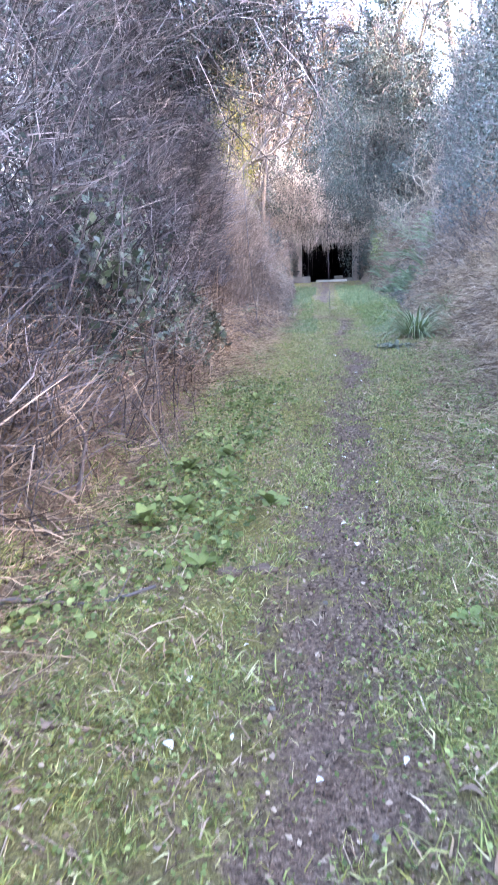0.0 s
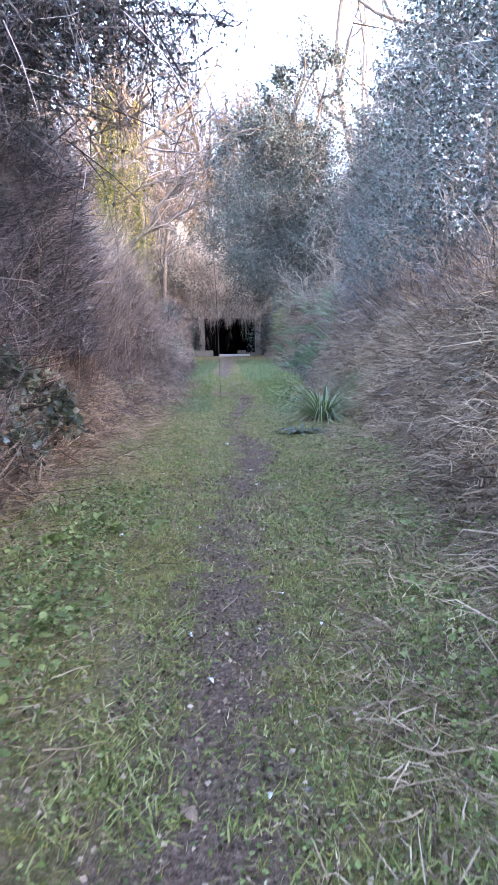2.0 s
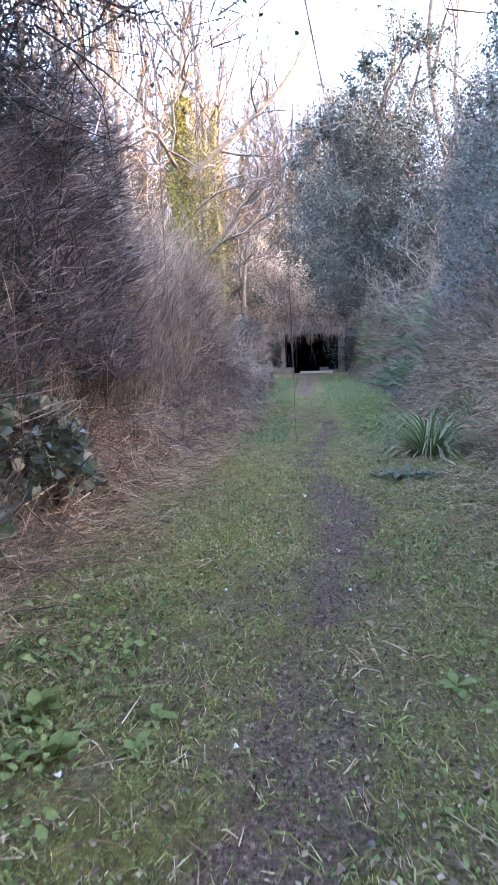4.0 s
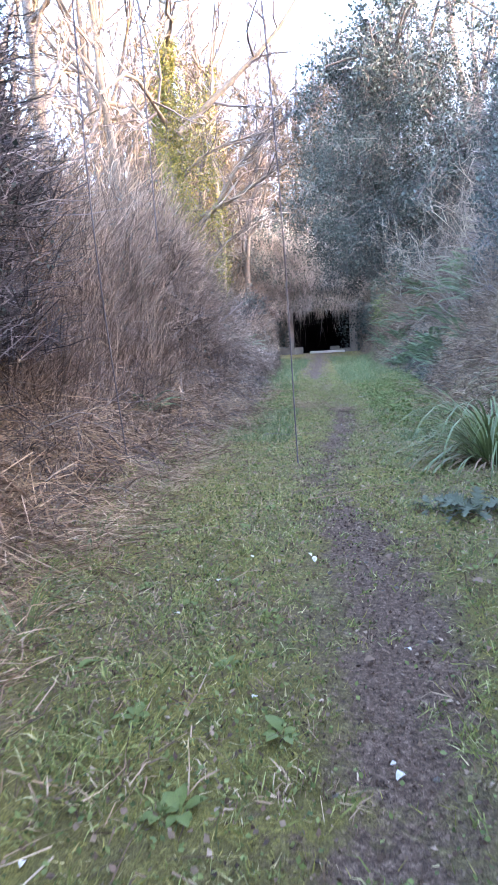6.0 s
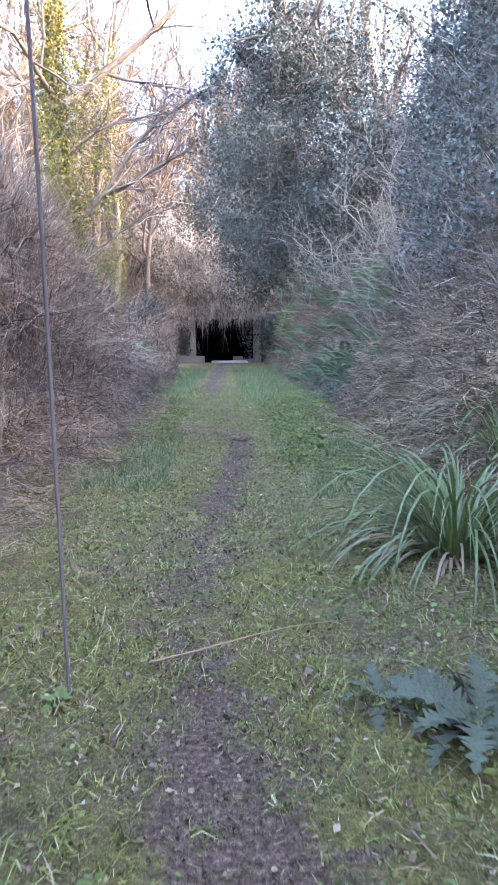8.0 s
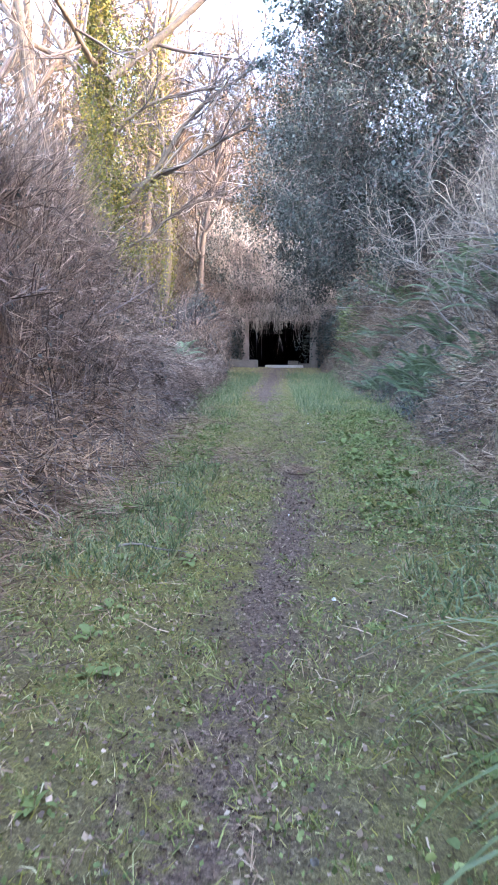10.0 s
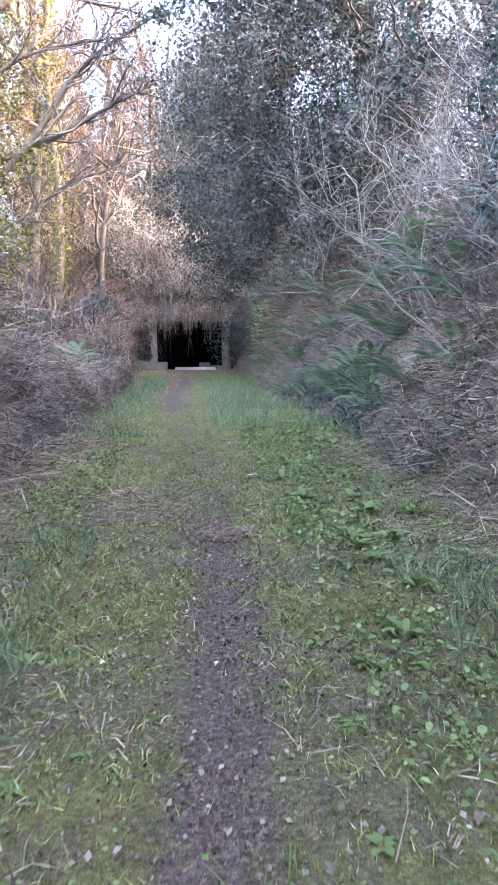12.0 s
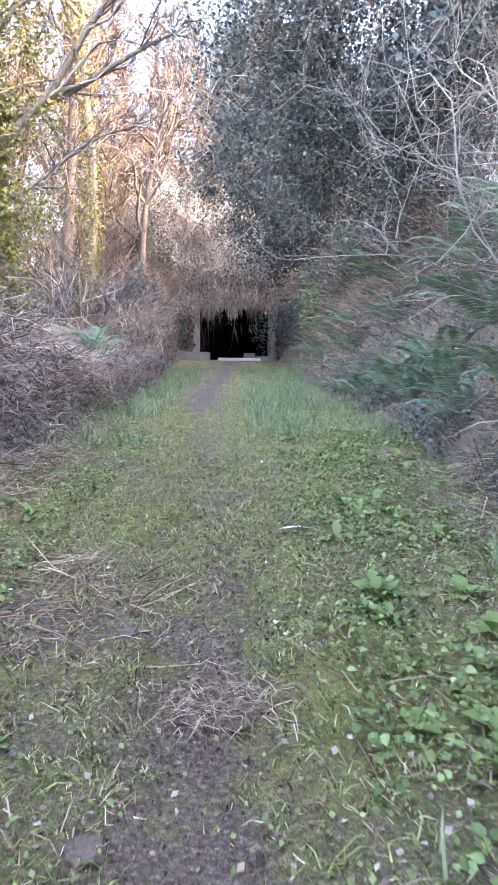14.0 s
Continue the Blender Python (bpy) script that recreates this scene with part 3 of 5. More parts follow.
hedge("ivy_patch", "dark ivy and weeds on the fern bank", 1, off(R, 0.05), (22.5, 36), table((22, 2.4), (36, 2.6)), 7000, M_TWIG, 0.75, 0.08, (0.2, 0.7), 0.005, 0.5, 0.8, leaves=11000, leaf_size=0.065, leafmat=M_IVY)
hedge("scrub", "grey leafy scrub on top of the bank", 1, off(R, 1.0), (22, 46), table((20, 7.0), (32, 8.0), (46, 9.0)), 18000, M_TWIG, 0.18, 0.8, (0.4, 1.4), 0.0065, 0.5, 0.8, 0.3, leaves=30000, leaf_size=0.08, leafmat=M_IVYGREY, base=2.6)
hedge("scrub", "dark scrub beside the tunnel mouth", 1, off(R, 0.2), (42, 66), table((42, 7.0), (66, 10.5)), 16000, M_RUST, 0.3, 0.8, (0.5, 1.8), 0.011, 0.5, 0.8, 0.4, leaves=9000, leaf_size=0.10, leafmat=M_IVY)


def hill_scrub():
    """Bushes on the ground over the tunnel and in the wood behind."""
    for nm, n, xr, yr, zr, mat, lv, lm in (("scrub", 15000, (-14, 14), (63.5, 70), (5.4, 13.0), M_CREEPER, 9000, M_IVYGREY), ("woodland_scrub", 42000, (-40, 34), (69, 92), (6.5, 36), M_WARM, 0, None), ("woodland_scrub", 24000, (-24, -5.5), (46, 66), (2.5, 21), M_WARM, 0, None), ("woodland_scrub", 4500, (-12, -3.5), (44, 60), (1.6, 4.5), M_TWIG, 1500, M_IVYGREY), ("woodland_scrub", 30000, (-12, 6), (66, 74), (8, 30), M_WARM, 0, None), ("scrub", 7000, (-6, 5.5), (62, 65), (6.2, 11), M_CREEPER, 3000, M_IVYGREY)):
        x, y = rng.uniform(*xr, n), rng.uniform(*yr, n)
        z = zr[0] + (zr[1] - zr[0]) * rng.uniform(0, 1, n) ** 1.1 * (0.75 + 0.25 * wave(x * 0.5, y * 0.3))
        st = Strands(np.stack([x, y, z], -1), sway_dirs(n, 0.7, 0.7), rng.uniform(0.8, 3.0, n), 0.02, 0.2, 0.15)
        stuff(nm, st.ribbon(2), mat, "twiggy scrub on the slope over the tunnel", "undergrowth")
        if lv:
            stuff(nm + "_leaves", leaf_quads(st.spots(lv) + rng.normal(0, 0.15, (lv, 3)), 0.14), lm, "dull leaves in the scrub over the tunnel", "leaves")


hill_scrub()


def leafy_bush(x, y, rad, n, size, mat, label):
    c = np.array([x, y, float(height(x, y)) + rad * 0.8])
    u = unit(rng.normal(0, 1, (n, 3))) * rng.uniform(0.35, 1.0, (n, 1)) ** 0.5
    u *= 1 + 0.3 * wave(u[:, 0] * 3 + x, u[:, 2] * 3 + y)[:, None]
    st = Strands(np.repeat((c - np.array([0, 0, rad]))[None], n // 12, 0), rng.normal(0, 0.6, (n // 12, 3)) + np.array([0, 0, 1]), rad * 1.6, 0.008, 0.1, 0.14)
    stuff("leafy_bush", join(round_leaves(c + u * rad, size, face=(-0.3, -1.0, 0.6)), st.ribbon(3)), mat, label, "bush")


for x, y, rad, mat, label in ((4.0, 45.0, 0.9, M_SEDGE, "yellow-green leafy bush at the foot of the bank"), (4.3, 47.5, 1.3, M_IVY, "dark green leafy bush on the bank"), (4.9, 42.0, 1.2, M_IVY, "dark green leafy bush on the bank"), (4.0, 53.0, 1.4, M_IVYGREY, "dull green leafy bush beside the tunnel mouth"), (5.6, 37.0, 1.2, M_IVY, "dark ivy bush on the bank"), (-4.2, 52.0, 1.3, M_IVYGREY, "dull green leafy bush beside the tunnel mouth")):
    leafy_bush(x, y, rad, 1500, 0.12, mat, label)


# creepers hanging over the head wall of the tunnel
def hanging_creeper():
    n = 2600
    x = rng.uniform(-9, 10, n)
    z = rng.uniform(5.0, 9.5, n)
    over = (x > OPEN_L - 0.2) & (x < OPEN_R + 0.6)
    p = np.stack([x, FACE - 0.2 - (9.5 - z) * rng.uniform(0.1, 0.75, n), z], -1)
    d = np.stack([rng.normal(0, 0.3, n), rng.normal(-0.5, 0.3, n), rng.normal(0.1, 0.3, n)], -1)
    l = np.where(over, np.clip(z - 4.4, 0.4, 1.6), rng.uniform(1.0, 2.8, n))
    st = Strands(p, d, l, 0.012, np.where(over, 0.7, 1.0), 0.1)
    ki = st.kids(5, 0.1, 1, 0.5, 0.5, 0.6, -0.2, 0.5)
    stuff("hanging_creeper", join(st.tube(4, 3), ki.ribbon(2)), M_CREEPER, "grey creeper hanging over the tunnel mouth", "creeper")
    stuff("hanging_creeper_leaves", leaf_quads(ki.spots(7000), 0.11), M_IVYGREY, "dull leaves of the hanging creeper", "leaves")
    m = 420
    fx = rng.uniform(OPEN_L - 0.5, OPEN_R + 0.6, m)
    fringe = Strands(np.stack([fx, FACE - rng.uniform(0.5, 1.0, m), rng.uniform(4.85, 5.3, m)], -1), np.stack([rng.normal(0, 0.12, m), rng.normal(0, 0.1, m), -np.ones(m)], -1), rng.gamma(2.0, 0.27, m) * (0.7 + 0.5 * np.sin(fx * 4.0)) + 0.15, 0.014, 0.0, 0.08)
    stuff("hanging_creeper", join(fringe.tube(4, 3), fringe.kids(4, 0.1, 1, 0.5, 0.4, 0.7, -0.3, 0.4).ribbon(2)), M_CREEPER, "ragged fringe of creeper hanging into the tunnel mouth", "creeper")
    for cx, count, top, low in ((2.6, 240, 4.9, 1.6), (2.2, 90, 4.9, 2.6)):
        q = np.stack([cx + rng.normal(0, 0.22, count), FACE - 0.45 + rng.normal(0, 0.12, count), rng.uniform(low, top, count)], -1)
        stuff("ivy_curtain", leaf_quads(q, 0.17, face=(0, -2, 0)), M_IVYGREY, "ivy trailing down beside the jamb", "ivy")
    for lo, hi, n, zt in ((-4.6, -2.25, 1100, 4.9), (3.35, 6.0, 1100, 4.9)):
        q = np.stack([rng.uniform(lo, hi, n), FACE - rng.uniform(0.15, 1.0, n), rng.uniform(1.2, zt, n)], -1)
        stuff("ivy_curtain", leaf_quads(q, 0.17, face=(0, -2, 0)), M_IVYGREY, "dark ivy covering the head wall", "ivy")
    for cx, length in ((-1.35, 3.1), (-0.95, 3.2), (1.0, 2.2), (-1.1, 1.0), (0.1, 1.3), (0.25, 1.0), (2.0, 2.6)):
        s = Strands(np.array([[cx, FACE - 0.3, HEAD + 0.15]]), np.array([[0.02, 0, -1.0]]), length, 0.018, 0, 0.02)
        tagged(new("hanging_root", quad_mesh("hanging_root", *s.tube(8, 5), M_TWIG)), "thin bare root hanging in the tunnel mouth", "root", "roots in the tunnel mouth")


hanging_creeper()


# ---- trees ----
def bare_tree(name, label, base, tall, r, lean=(0, 0), mat=None, twigmat=None, kids=(7, 6, 6), spread=0.55, ivy=0, ivymat=None, ivy_top=0.8, crown=0, crownmat=None, crown_size=0.1, low=0.35, group="", cloud=None, fine_twigs=3, boughs=()):
    """Trunk, limbs and twigs; ivy up the trunk and leaves in the crown where it has them."""
    mat, twigmat = mat or M_BARK, twigmat or M_TWIG
    t = thing(name, label, "tree", base, group)
    trunk = Strands(np.zeros((1, 3)), np.array([[lean[0], lean[1], 1.0]]), tall, r, 0, 0.05)
    part("trunk", quad_mesh("trunk", *trunk.tube(14, 10, 0.3), mat), t)
    limb = trunk.kids(kids[0], low, 1.0, spread, 0.5, 0.55, 0.25, 0.05, 0.12)
    part("limb", quad_mesh("limb", *limb.tube(7, 6), mat), t)
    br = limb.kids(kids[1], 0.2, 1.0, 0.6, 0.5, 0.5, 0.1, 0.1, 0.14)
    tw = br.kids(kids[2], 0.15, 1.0, 0.6, 0.5, 0.5, 0.1, 0.1, 0.12)
    fine = tw.kids(fine_twigs, 0.2, 1.0, 0.6, 0.6, 0.6, 0.1, 0.1, 0.1)
    for s in (br, tw, fine):
        s.r = np.maximum(s.r, 0.010 if group else 0.006)
    part("crown", quad_mesh("crown", *join(br.tube(4, 3), tw.ribbon(3), fine.ribbon(2)), twigmat), t)
    if crown:
        part("foliage", quad_mesh("foliage", *leaf_quads(np.concatenate([fine.spots(crown * 3 // 4), tw.spots(crown // 4)]) + rng.normal(0, 0.08, (crown // 4 + crown * 3 // 4, 3)), crown_size), crownmat), t)
    for start, way, length, thick in boughs:
        s = Strands(np.array([start], float), np.array([way], float), length, thick, -0.05, 0.07)
        bough = part("bough", quad_mesh("bough", *s.tube(12, 8, 0.3), mat), t)
        k1 = s.kids(12, 0.2, 1.0, 0.6, 0.42, 0.45, 0.1, 0.0, 0.14)
        k2 = k1.kids(7, 0.15, 1.0, 0.6, 0.45, 0.5, 0.1, 0.0, 0.14)
        k3 = k2.kids(4, 0.15, 1.0, 0.6, 0.55, 0.6, 0.1, 0.0, 0.12)
        for q in (k1, k2, k3):
            q.r = np.maximum(q.r, 0.009)
        part("twig_spray", quad_mesh("twig_spray", *join(k1.tube(5, 4), k2.tube(3, 3), k3.ribbon(2)), twigmat), bough)
    if cloud:
        (cx, cy, cz), (ax, ay, az), clumps, per, cmat, size = cloud
        c = unit(rng.normal(0, 1, (clumps, 3))) * rng.uniform(0.2, 1.12, (clumps, 1)) ** 0.5 * rng.uniform(0.72, 1.1, (clumps, 1)) * np.array([ax, ay, az]) + np.array([cx, cy, cz])
        i = rng.integers(0, clumps, clumps * per)
        q = c[i] + rng.normal(0, 1, (len(i), 3)) * rng.uniform(0.15, 0.55, clumps)[i][:, None]
        part("canopy", quad_mesh("canopy", *leaf_quads(q, size), cmat), t)
        k = rng.integers(0, clumps, clumps * per // 10)
        st = Strands(c[k] + rng.normal(0, 0.35, (len(k), 3)), rng.normal(0, 1, (len(k), 3)) + np.array([0, 0, 0.2]), rng.uniform(0.4, 1.3, len(k)), 0.007, 0.3, 0.12)
        twigs = part("twig_mass", quad_mesh("twig_mass", *st.ribbon(2), twigmat), t)
        twigs["kind"] = "stuff"
    if ivy:
        s = rng.uniform(0, ivy_top, ivy)
        q = trunk.at(np.zeros(ivy, int), s)
        ang = rng.uniform(0, 2 * np.pi, ivy)
        rad = r * (1.1 - 0.6 * s) + rng.gamma(2.0, 0.12, ivy) * (0.6 + 0.6 * np.sin(s * 23 + ang * 2))
        q = q + np.stack([np.cos(ang) * rad, np.sin(ang) * rad, rng.normal(0, 0.1, ivy)], -1)
        part("ivy", quad_mesh("ivy", *leaf_quads(q, 0.11), ivymat), t)
    return t


def root(x, y):
    return (x, y, float(height(x, y)) - 0.1)


bare_tree("ivy_clad_tree", "bare spreading tree with ivy coloured sunlit yellow-green up its trunk", root(-5.0, 35.5), 15, 0.30, (0.0, 0), ivy=11000, ivymat=M_IVYGOLD, kids=(9, 7, 7), spread=0.8, low=0.5, boughs=(((0, 0, 4.2), (4.3, -0.2, 4.0), 6.2, 0.11), ((0, 0, 4.9), (3.9, 0, 1.7), 5.0, 0.10), ((0, -0.3, 8.2), (4.6, 0, 4.4), 8.0, 0.15), ((0, 0, 6.6), (3.5, -0.5, 0.9), 4.4, 0.07), ((0, 0, 7.5), (-2.5, -0.5, 3.5), 5.0, 0.09), ((0, 0, 3.0), (3.0, -0.3, 1.4), 4.0, 0.06)), cloud=((0.3, 0, 6.0), (1.3, 1.0, 5.2), 110, 70, M_IVYGOLD, 0.09))
bare_tree("bare_tree", "slim bare tree forking high above the bank", root(-7.9, 37.5), 17, 0.24, (-0.06, 0), kids=(8, 6, 6), low=0.45)
bare_tree("bare_tree", "slim bare tree above the bank with ivy coloured sunlit yellow", root(-5.6, 46), 18, 0.22, (0.05, 0), kids=(8, 6, 6), low=0.35, ivy=4000, ivymat=M_IVYGOLD)
bare_tree("evergreen_tree", "large dark evergreen tree smothered in ivy above the bank", root(5.4, 33), 8.6, 0.26, (-0.30, 0), mat=M_BARKDARK, twigmat=M_TWIG, kids=(16, 8, 6), spread=0.95, crown=12000, crownmat=M_IVYGREY, crown_size=0.12, low=0.25, cloud=((-2.0, 0.3, 4.5), (3.7, 3.0, 4.4), 440, 190, M_IVYGREY, 0.08))
bare_tree("evergreen_tree", "grey-green tree hung with creeper beside the tunnel", root(5.0, 50), 13, 0.26, (-0.14, 0), mat=M_BARKDARK, twigmat=M_TWIG, kids=(14, 8, 6), spread=0.95, low=0.2, cloud=((-2.2, 0, 5.2), (4.0, 3.5, 5.2), 340, 150, M_IVYGREY, 0.12))
bare_tree("evergreen_tree", "creeper-hung tree over the tunnel mouth", root(-5.0, 60), 12, 0.25, (0.12, 0), mat=M_BARKDARK, twigmat=M_TWIG, kids=(16, 9, 7), spread=0.9, low=0.15, cloud=((2.0, 1.5, 5.0), (4.0, 2.5, 3.2), 90, 60, M_IVYGREY, 0.13))
bare_tree("hawthorn_tree", "dense bare hawthorn leaning over the path", root(-2.9, 8.7), 6.2, 0.10, (0.16, 0), mat=M_BARKDARK, twigmat=M_TWIGDARK, kids=(24, 12, 10), spread=0.8, low=0.3, crown=6000, crownmat=M_IVYGREY, crown_size=0.035, boughs=(((0.5, 0, 2.0), (2.4, 0.7, 1.2), 3.0, 0.03), ((0.4, 0, 2.6), (2.2, 0.1, 1.6), 2.8, 0.03), ((0.3, 0.2, 1.8), (1.6, 1.2, 1.2), 2.6, 0.025)), cloud=((1.1, 0.5, 3.0), (1.9, 1.7, 1.0), 300, 75, M_IVYGREY, 0.034))
bare_tree("hawthorn_tree", "dense dark thorn bush leaning from the bank", root(-3.2, 5.0), 5.2, 0.10, (0.04, 0), mat=M_BARKDARK, twigmat=M_TWIGDARK, kids=(16, 9, 8), spread=0.7, low=0.35, crown=5000, crownmat=M_IVY, crown_size=0.06)
bare_tree("ivy_clad_tree", "tree hidden in blue-grey ivy above the bank", root(7.6, 13), 7.5, 0.2, (0.05, 0), mat=M_BARKDARK, twigmat=M_TWIGDARK, kids=(16, 8, 7), spread=0.5, low=0.08, crown=40000, crownmat=M_IVYGREY, crown_size=0.08)
bare_tree("ivy_clad_tree", "tree hidden in blue-grey ivy on the bank top", root(8.0, 20), 7.5, 0.2, (0.05, 0), mat=M_BARKDARK, twigmat=M_TWIGDARK, kids=(16, 8, 7), spread=0.5, low=0.08, crown=22000, crownmat=M_IVYGREY, crown_size=0.08)

# the sunlit wood beyond
far = [bare_tree("woodland_tree", "tall bare woodland tree in warm low sun", (0, 0, 0), h, 0.28, (l, 0), mat=M_BARKDARK, twigmat=M_WARM, kids=(11, 7, 6), spread=0.6, low=0.25, fine_twigs=1, group="sunlit wood beyond the tunnel") for h, l in ((20, 0.03), (17, -0.05), (23, 0.0))]
spots = []
spots += [(-11.5, 44), (-9.3, 50), (-13.5, 38), (-8.2, 56), (-10.5, 33), (-14.5, 47), (-1.0, 69), (3.5, 70), (8.5, 44), (10.5, 36), (-12.0, 58), (-7.0, 49), (-10.0, 40), (-16.0, 42), (-18.0, 52), (-15.0, 60), (-6.0, 68), (-3.5, 72), (1.0, 76), (-8.5, 72)]
for row, yy in enumerate((60, 74)):
    for k in range(9):
        xx = -26 + k * 6.2 + (row % 2) * 3 + rng.uniform(-1.5, 1.5)
        if yy < 66 and -10 < xx < 9:
            continue
        spots.append((xx, yy + rng.uniform(-3, 3)))
for k, (xx, yy) in enumerate(spots):
    m = Matrix.Translation(root(xx, yy)) @ Matrix.Rotation(rng.uniform(0, 6.28), 4, 'Z')
    if k < 3:
        far[k].matrix_basis = m
    else:
        copy_thing(far[k % 3], m)


# ---- ground cover ----
def on_floor(n, ys, bare=0.8, margin=0.1, power=1.0):
    """Places on the floor of the cutting, few of them on the worn line."""
    y = ys[0] + (ys[1] - ys[0]) * rng.uniform(0, 1, n) ** power
    x = rng.uniform(L(y) - margin, R(y) + margin)
    worn = np.exp(-((x - line_x(y) - 0.12 * wave(x * 2, y * 2.3)) / (0.25 + 0.1 * wave(x * 3.1, y * 3.7))) ** 2) * table((-40, 0.85), (8, 0.8), (9, 0.6), (10.5, 0.8), (11, 1.0), (13.6, 1.0), (14.6, 0.6), (17, 0.8), (18, 1.0), (22, 1.0), (23.5, 0.3), (29, 0.3), (33, 1.0))(y)
    patch = 0.5 + 0.5 * wave(x * 1.1, y * 0.9) + 0.35 * wave(x * 5.3, y * 4.7)
    keep = (rng.uniform(0, 1, n) > bare * worn * 1.1) & (rng.uniform(0, 1, n) < 0.45 + 0.7 * patch)
    return x[keep], y[keep]


def blades(name, label, n, ys, length, r, mat, bare=0.9, up=1.0, spread=0.7, sag=0.5, seg=2, power=1.0, margin=0.1):
    x, y = on_floor(n, ys, bare, margin, power)
    m = len(x)
    st = Strands(on_ground(x, y, -0.005), sway_dirs(m, up, spread), rng.uniform(*length, m), r * rng.uniform(0.6, 1.4, m), sag, 0.1)
    stuff(name, st.ribbon(1), mat, label, "grass")


blades("grass", "short damp grass beside the worn line", 100000, (0.3, 14), (0.03, 0.10), 0.0026, M_GRASS)
blades("grass", "short grass along the cutting", 90000, (14, 32), (0.03, 0.11), 0.0028, M_GRASS, power=1.3)
blades("grass", "short grass further along the cutting", 18000, (32, 64), (0.06, 0.18), 0.006, M_GRASS)


def low_weeds(name, n, ys, size, mat, label, bare=0.85, lift=0.03, margin=0.3, cat="weeds"):
    x, y = on_floor(n, ys, bare, margin)
    stuff(name, leaf_quads(on_ground(x, y) + np.abs(rng.normal(0, 1, (len(x), 1))) * np.array([0, 0, lift]), size, 0.75, 0.0, 0.1, (0, 0, 2.0)), mat, label, cat)


def grass_tufts(n, per, ys, length, mat, label):
    """Tufts of longer blades that fan out from one root."""
    x, y = on_floor(n, ys, 1.0, 0.2)
    k = np.repeat(np.arange(len(x)), per)
    big = (rng.uniform(0.4, 1.1, len(x)) + np.clip(0.6 * wave(x * 2.3, y * 2.1), 0, 0.9))[k]
    gx, gy = x[k] + rng.normal(0, 0.028, len(k)) * big, y[k] + rng.normal(0, 0.028, len(k)) * big
    lean = rng.normal(0, 0.35, (len(x), 2))[k]
    d = sway_dirs(len(k), 0.8, 0.6)
    d[:, :2] += lean
    st = Strands(on_ground(gx, gy, -0.005), d, rng.uniform(*length, len(k)) * big, 0.0026 * rng.uniform(0.7, 1.5, len(k)), 0.6, 0.1)
    stuff("grass_tufts", st.ribbon(2), mat, label, "grass")


grass_tufts(5600, 15, (0.4, 9), (0.05, 0.15), M_FRESHGRASS, "fresh green grass tufts beside the worn line")
grass_tufts(4200, 15, (9, 18), (0.05, 0.15), M_FRESHGRASS, "fresh green grass tufts along the cutting")
grass_tufts(5200, 14, (18, 32), (0.06, 0.18), M_FRESHGRASS, "longer green grass tufts along the cutting")
grass_tufts(5200, 10, (0.4, 30), (0.06, 0.2), M_STRAW, "withered pale grass tufts among the green")
low_weeds("low_weeds", 60000, (0.3, 14), 0.019, M_WEED, "small creeping weeds in the grass")
low_weeds("low_weeds", 60000, (14, 34), 0.021, M_WEED, "small creeping weeds in the grass")
low_weeds("leaf_litter", 56000, (0.3, 34), 0.025, M_DEADLEAF, "brown rotting leaf litter on the ground", 0.2, 0.006, 0.4, "leaf litter")


def path_crumbs(n):
    y = rng.uniform(0.4, 27, n)
    x = line_x(y) + rng.normal(0, 0.26, n)
    stuff("path_crumbs", leaf_quads(on_ground(x, y, 0.002), rng.choice([0.007, 0.010, 0.014, 0.019], n), 0.9, -0.3, 0.35, (0, 0, 1.4)), M_MUDCRUMB, "crumbs of mud and bark trodden into the path", "mud")


path_crumbs(26000)


def weed_patch(n, ys, xs, size, lift, label):
    y = rng.uniform(*ys, n)
    x = xs[0](y) + (xs[1](y) - xs[0](y)) * rng.uniform(0, 1, n)
    keep = rng.uniform(0, 1, n) < 0.5 + 0.7 * wave(x * 1.4, y * 1.2)
    p = on_ground(x[keep], y[keep])
    p[:, 2] += np.abs(rng.normal(0, lift, len(p)))
    stuff("weed_patch", round_leaves(p, size), M_WEED, label, "weeds")


weed_patch(17000, (18.5, 29), (lambda y: 0 * y + 1.1, off(R, 0.3)), 0.034, 0.06, "lush green leafy weeds below the bank")
weed_patch(6000, (22, 29), (off(L, 0.1), lambda y: 0 * y - 0.45), 0.034, 0.05, "green leafy weeds beside the bramble heap")
weed_patch(5000, (2.5, 9.5), (off(L, 0.1), lambda y: 0 * y - 0.6), 0.04, 0.05, "green leafy weeds along the hedge foot")
weed_patch(6000, (3, 16), (lambda y: 0 * y + 0.8, off(R, 0.4)), 0.036, 0.03, "low leafy weeds among the cut straw")


def loose_straw(n, ys, side, name, label):
    y = rng.uniform(*ys, n)
    x = np.where(side > 0, R(y) + 0.4 - rng.gamma(1.7, 0.42, n), L(y) - 0.2 + rng.gamma(1.6, 0.38, n))
    x = np.clip(x, L(y) - 0.3, R(y) + 0.6)
    off_line = np.abs(x - line_x(y)) > 0.42
    x, y = x[off_line], y[off_line]
    n = len(x)
    d = rng.normal(0, 1, (n, 3))
    d[:, 2] = rng.normal(0.06, 0.07, n)
    st = Strands(on_ground(x, y, 0.012), d, rng.uniform(0.06, 0.32, n), 0.0023 * rng.uniform(0.6, 1.6, n), 0.05, 0.08)
    stuff(name, st.ribbon(2), M_STRAW, label, "straw")


loose_straw(17000, (0.5, 26), 1, "cut_straw", "pale cut stalks strewn along the foot of the bank")
loose_straw(11000, (0.5, 30), -1, "cut_straw", "dry stalks strewn along the thicket")


